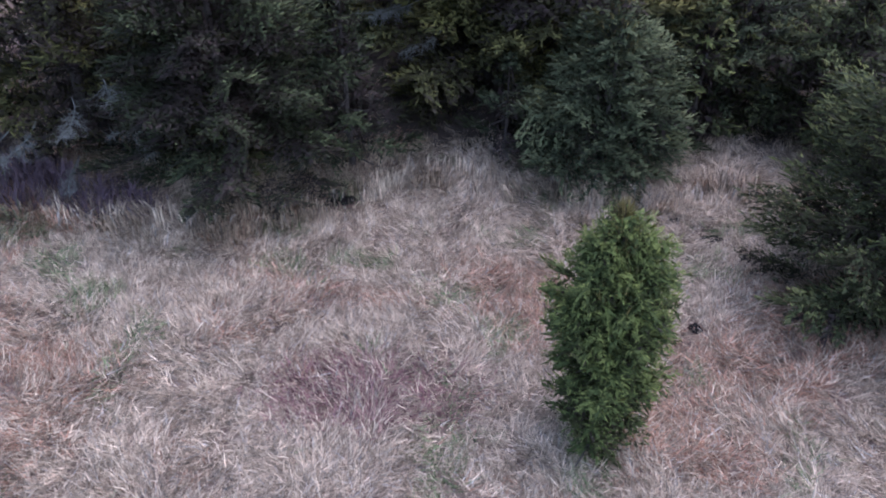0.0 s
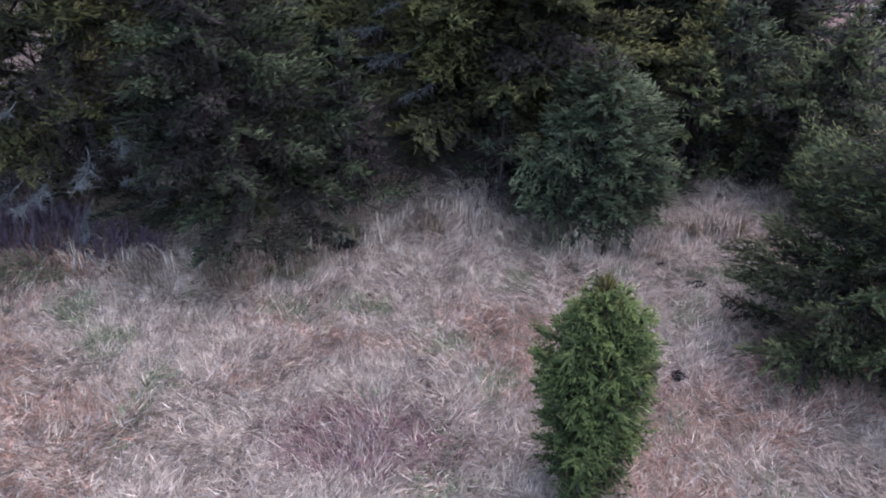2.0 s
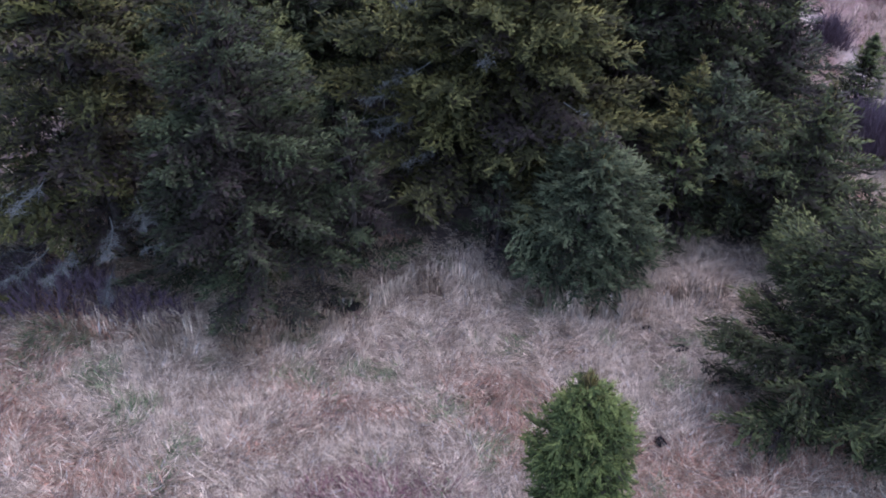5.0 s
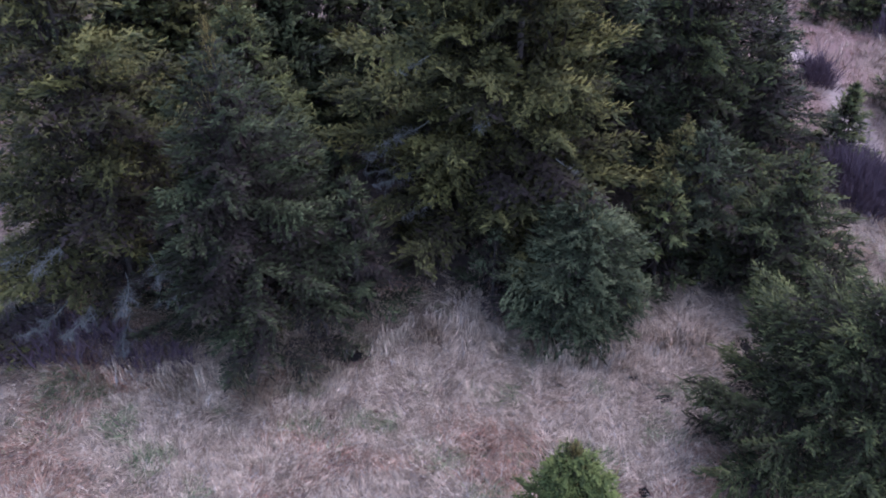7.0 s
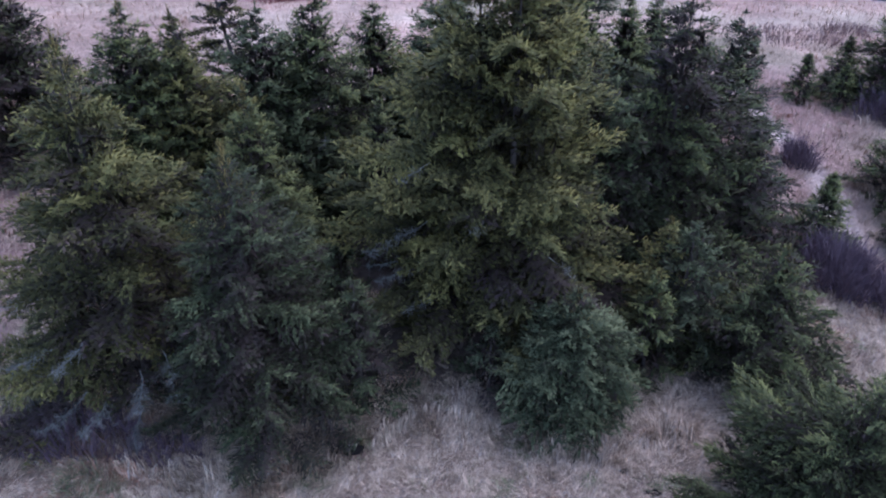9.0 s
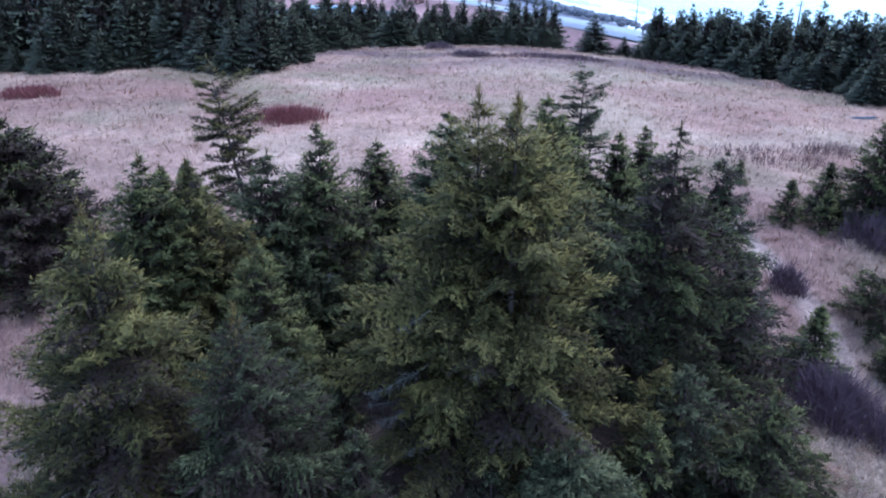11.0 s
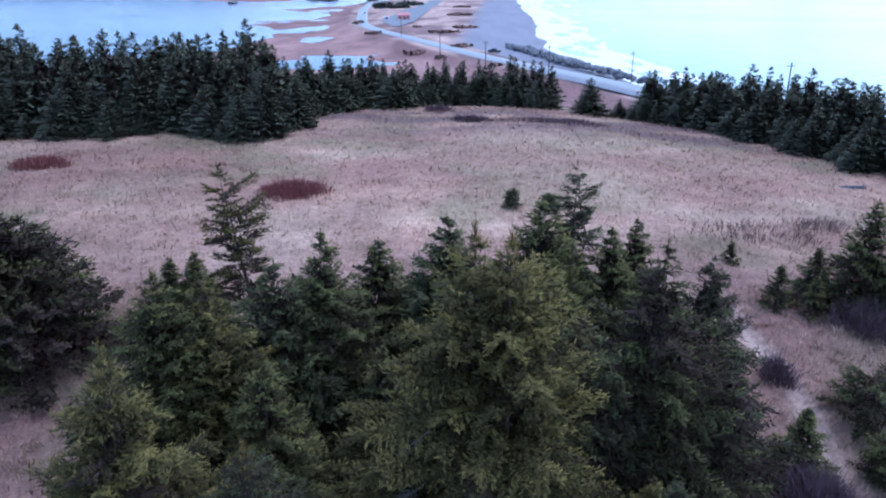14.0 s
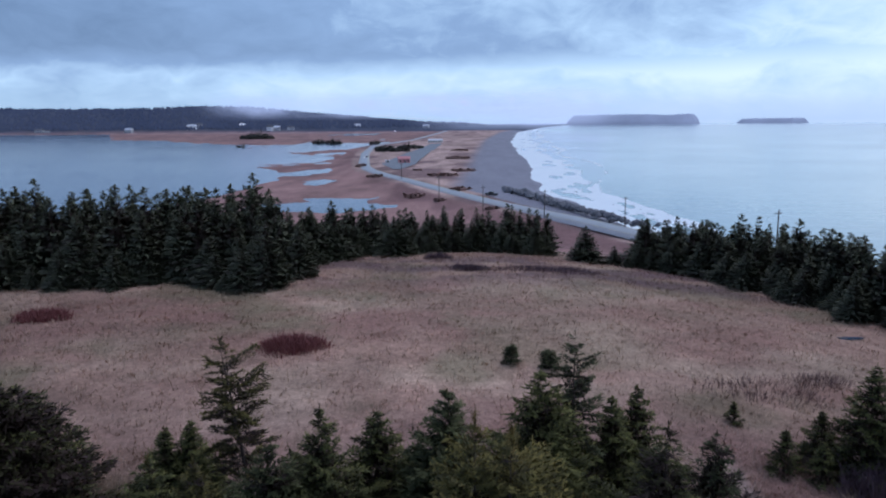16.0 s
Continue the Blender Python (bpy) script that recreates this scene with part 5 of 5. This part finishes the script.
# ---- buildings ----
def building(x, y, w, d, h, roof_h, wall, roof, turn, label, name="house", zmin=-5.0, nwin=3, group="houses across the lagoon"):
    root = new(name)
    root.matrix_basis = pose(x, y, max(float(ground_height(x, y)), zmin) - 0.2, 0, 0, turn)
    tagged(root, label, name.replace("_", " "), group)
    bm = bmesh.new()
    bmesh.ops.create_cube(bm, size=1.0, matrix=Matrix.Translation((0, 0, h / 2)) @ Matrix.Diagonal((w, d, h, 1)))
    part("wall", bm, wall, root)
    bm = bmesh.new()
    e = 0.4
    pts = [bm.verts.new(c) for c in ((-w / 2 - e, -d / 2 - e, h), (w / 2 + e, -d / 2 - e, h), (w / 2 + e, d / 2 + e, h), (-w / 2 - e, d / 2 + e, h), (-w / 2 - e, 0, h + roof_h), (w / 2 + e, 0, h + roof_h))]
    for q in ((0, 1, 5, 4), (2, 3, 4, 5), (0, 4, 3), (1, 2, 5), (3, 2, 1, 0)):
        bm.faces.new([pts[i] for i in q])
    part("roof", bm, roof, root)
    for k in range(nwin):
        bm = bmesh.new()
        bmesh.ops.create_cube(bm, size=1.0, matrix=Matrix.Diagonal((w * 0.11, 0.12, min(1.5, h * 0.4), 1)))
        part("window", bm, WINDOW_GLASS, root, "", pose((k + 0.5) / nwin * w - w / 2, -d / 2 - 0.02, h * 0.55))
    bm = bmesh.new()
    bmesh.ops.create_cube(bm, size=1.0, matrix=Matrix.Diagonal((1.1, 0.12, 2.1, 1)))
    part("door", bm, ROOF_DARK, root, "", pose(w * 0.1, -d / 2 - 0.03, 1.15))


building(-25, 497, 8.0, 6.0, 3.4, 1.6, RED_WALL, RED_WALL, 8, "faded red wooden beach hut beside the gravel lot", "hut", group="beach buildings")
building(-37, 500, 2.4, 2.0, 1.8, 0.5, WHITE_WALL, ROOF_PALE, 20, "small white beach kiosk on the gravel lot", "hut", nwin=1, group="beach buildings")
building(-6, 956, 19, 8, 3.0, 2.0, WHITE_WALL, ROOF_PALE, -4, "long white beach pavilion with pale roof", "pavilion", nwin=6, group="beach buildings")
for _k, (_u, _y, _w, _h, _tall) in enumerate(((242, 2010, 22, 9, 5), (86, 2060, 24, 7, 4), (352, 2090, 26, 10, 5), (366, 2120, 16, 10, 5), (440, 2130, 18, 9, 5), (488, 2060, 16, 11, 6), (500, 2070, 18, 10, 5),
                                            (524, 2090, 20, 8, 4), (640, 2200, 18, 8, 4), (100, 2045, 14, 6, 3), (760, 2300, 20, 8, 5))):
    _x = (_u - 784) / 1254.7 * _y
    building(_x, _y, _w, 11, _h, _tall, (GREY_WALL, GREY_WALL, WHITE_WALL)[_k % 3], ROOF_DARK if _k % 2 else ROOF_PALE, 12 * (_k % 5) - 20, "pale house on the wooded far shore", "house", SEA + 0.5, 3)


def gravel_lot():
    yy = np.linspace(430, 900, 40)
    w = np.interp(yy, [430, 480, 560, 700, 900], [2, 12, 11, 9, 7])
    cx = np.interp(yy, [430, 495, 600, 750, 900], [-26, -28, -22, -12, -4])
    z = np.array([max(float(ground_height(a, b)), -5.0) for a, b in zip(cx, yy)]) + 0.35
    v = np.concatenate([np.column_stack([cx - w, yy, z]), np.column_stack([cx + w, yy, z])])
    n = len(yy)
    f = np.stack([np.arange(n - 1), np.arange(n - 1) + n, np.arange(1, n) + n, np.arange(1, n)], -1)
    tagged(new("pavement", mesh_np("pavement", v, f, GRAVEL)), "wet grey gravel parking lot behind the dunes", "parking lot", kind="structure")


gravel_lot()


# ---- islands and far woods ----
def island(x0, y0, x1, y1, height, wide, seed, label):
    n, m = 120, 14
    t, s = np.linspace(0, 1, n), np.linspace(-1, 1, m)
    tt, ss = np.meshgrid(t, s, indexing="ij")
    end = np.clip(np.minimum(tt / 0.06, (1 - tt) / 0.045), 0, 1) ** 0.5
    prof = np.clip((1 - np.abs(ss)) / 0.25, 0, 1) ** 0.6
    z = height * end * prof * (0.82 + 0.25 * fbm(tt * 6, ss * 0 + seed, 81)) + 3.5 * fbm(tt * 90, ss * 3, 83) * end * prof
    dx, dy = x1 - x0, y1 - y0
    ln = math.hypot(dx, dy)
    v = np.column_stack([(x0 + dx * tt - dy / ln * wide * ss).ravel(), (y0 + dy * tt + dx / ln * wide * ss).ravel(), (SEA - 0.5 + z).ravel()])
    i = np.arange(n - 1)[:, None] * m + np.arange(m - 1)[None]
    f = np.stack([i, i + m, i + m + 1, i + 1], -1).reshape(-1, 4)
    tagged(new("island", mesh_np("island", v, f, CLIFF_HAZED)), label, "island", "islands", "structure")


island(765, 4200, 1400, 3900, 54, 120, 1, "low wooded island with steep ends in the bay")
island(1900, 4480, 2100, 4180, 28, 90, 2, "low bare island far out in the bay")


def far_woods():
    """Uneven tree tops along the hills beyond the lagoon."""
    rng = np.random.default_rng(31)
    n = 5200
    y = 2060 + 900 * rng.random(n) ** 1.4
    x = (-0.70 + 0.74 * rng.random(n)) * y
    z = ground_height(x, y)
    ok = z > 2
    x, y, z = x[ok], y[ok], z[ok]
    n = len(x)
    h, w = 8 + 8 * rng.random(n), 4 + 5 * rng.random(n)
    b = np.column_stack([x, y, z - 2])
    a = rng.random(n) * 6.28
    ring = [b + np.column_stack([w * np.cos(a + k * 1.571), w * np.sin(a + k * 1.571), h * 0.25]) for k in range(4)]
    v = np.stack([*ring, b + np.column_stack([rng.normal(0, 1, n), rng.normal(0, 1, n), h])], 1).reshape(-1, 3)
    i = np.arange(n)[:, None] * 5
    f = np.concatenate([i + np.array([[k, (k + 1) % 4, 4]]) for k in range(4)])
    tagged(new("far_woodland", mesh_np("far_woodland", v, f, FAR_WOOD_HAZED)), "dark woodland on hills beyond the lagoon, its colour blued with haze", "woodland", kind="stuff")


far_woods()


def fog_bank(x0, x1, y, z0, z1, name, label, seed, thick=0.95, gain=2.4, base=-0.65, fade=0.12):
    """Low cloud lying along the far hills: a long lumpy bank, thin at its rims."""
    m = bpy.data.materials.new(name + "_haze_glow")
    m.use_nodes = True
    t = m.node_tree
    t.nodes.clear()
    add, calc, mixc, ramp = node_kit(t)
    co = add("ShaderNodeTexCoord")
    at = add("ShaderNodeAttribute")
    at.attribute_name = "tone"
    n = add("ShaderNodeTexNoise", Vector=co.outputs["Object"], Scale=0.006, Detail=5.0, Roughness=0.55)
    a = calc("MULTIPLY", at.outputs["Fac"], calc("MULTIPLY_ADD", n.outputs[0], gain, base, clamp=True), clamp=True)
    # emission in sky colour stands in for skylight on the cloud and haze
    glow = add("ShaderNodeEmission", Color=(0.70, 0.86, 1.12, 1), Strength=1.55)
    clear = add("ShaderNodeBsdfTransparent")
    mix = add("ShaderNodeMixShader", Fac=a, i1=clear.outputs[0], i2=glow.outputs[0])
    out = add("ShaderNodeOutputMaterial", Surface=mix.outputs[0])
    k, r = 90, 13
    u, w = np.meshgrid(np.linspace(0, 1, k), np.linspace(0, 1, r), indexing="ij")
    bulge = np.sin(np.pi * w) * np.sin(np.pi * u) ** 0.5
    lump = fbm(u * 9 + seed, w * 2, 91)
    v = np.column_stack([(x0 + (x1 - x0) * u).ravel(), (y - 160 * bulge * (0.6 + 0.8 * lump)).ravel(), (z0 + (z1 - z0) * w * (0.7 + 0.6 * fbm(u * 5, u * 0 + seed, 93))).ravel()])
    i = np.arange(k - 1)[:, None] * r + np.arange(r - 1)[None]
    f = np.stack([i, i + r, i + r + 1, i + 1], -1).reshape(-1, 4)
    me = mesh_np(name, v, f, m, attr=(np.clip(bulge * 1.25, 0, 1) ** 1.3 * thick * sstep(0, fade, u) * sstep(1, 1 - fade, u)).ravel())
    smooth(me)
    ob = tagged(new(name, me), label, "fog", kind="structure")
    ob.visible_shadow = False


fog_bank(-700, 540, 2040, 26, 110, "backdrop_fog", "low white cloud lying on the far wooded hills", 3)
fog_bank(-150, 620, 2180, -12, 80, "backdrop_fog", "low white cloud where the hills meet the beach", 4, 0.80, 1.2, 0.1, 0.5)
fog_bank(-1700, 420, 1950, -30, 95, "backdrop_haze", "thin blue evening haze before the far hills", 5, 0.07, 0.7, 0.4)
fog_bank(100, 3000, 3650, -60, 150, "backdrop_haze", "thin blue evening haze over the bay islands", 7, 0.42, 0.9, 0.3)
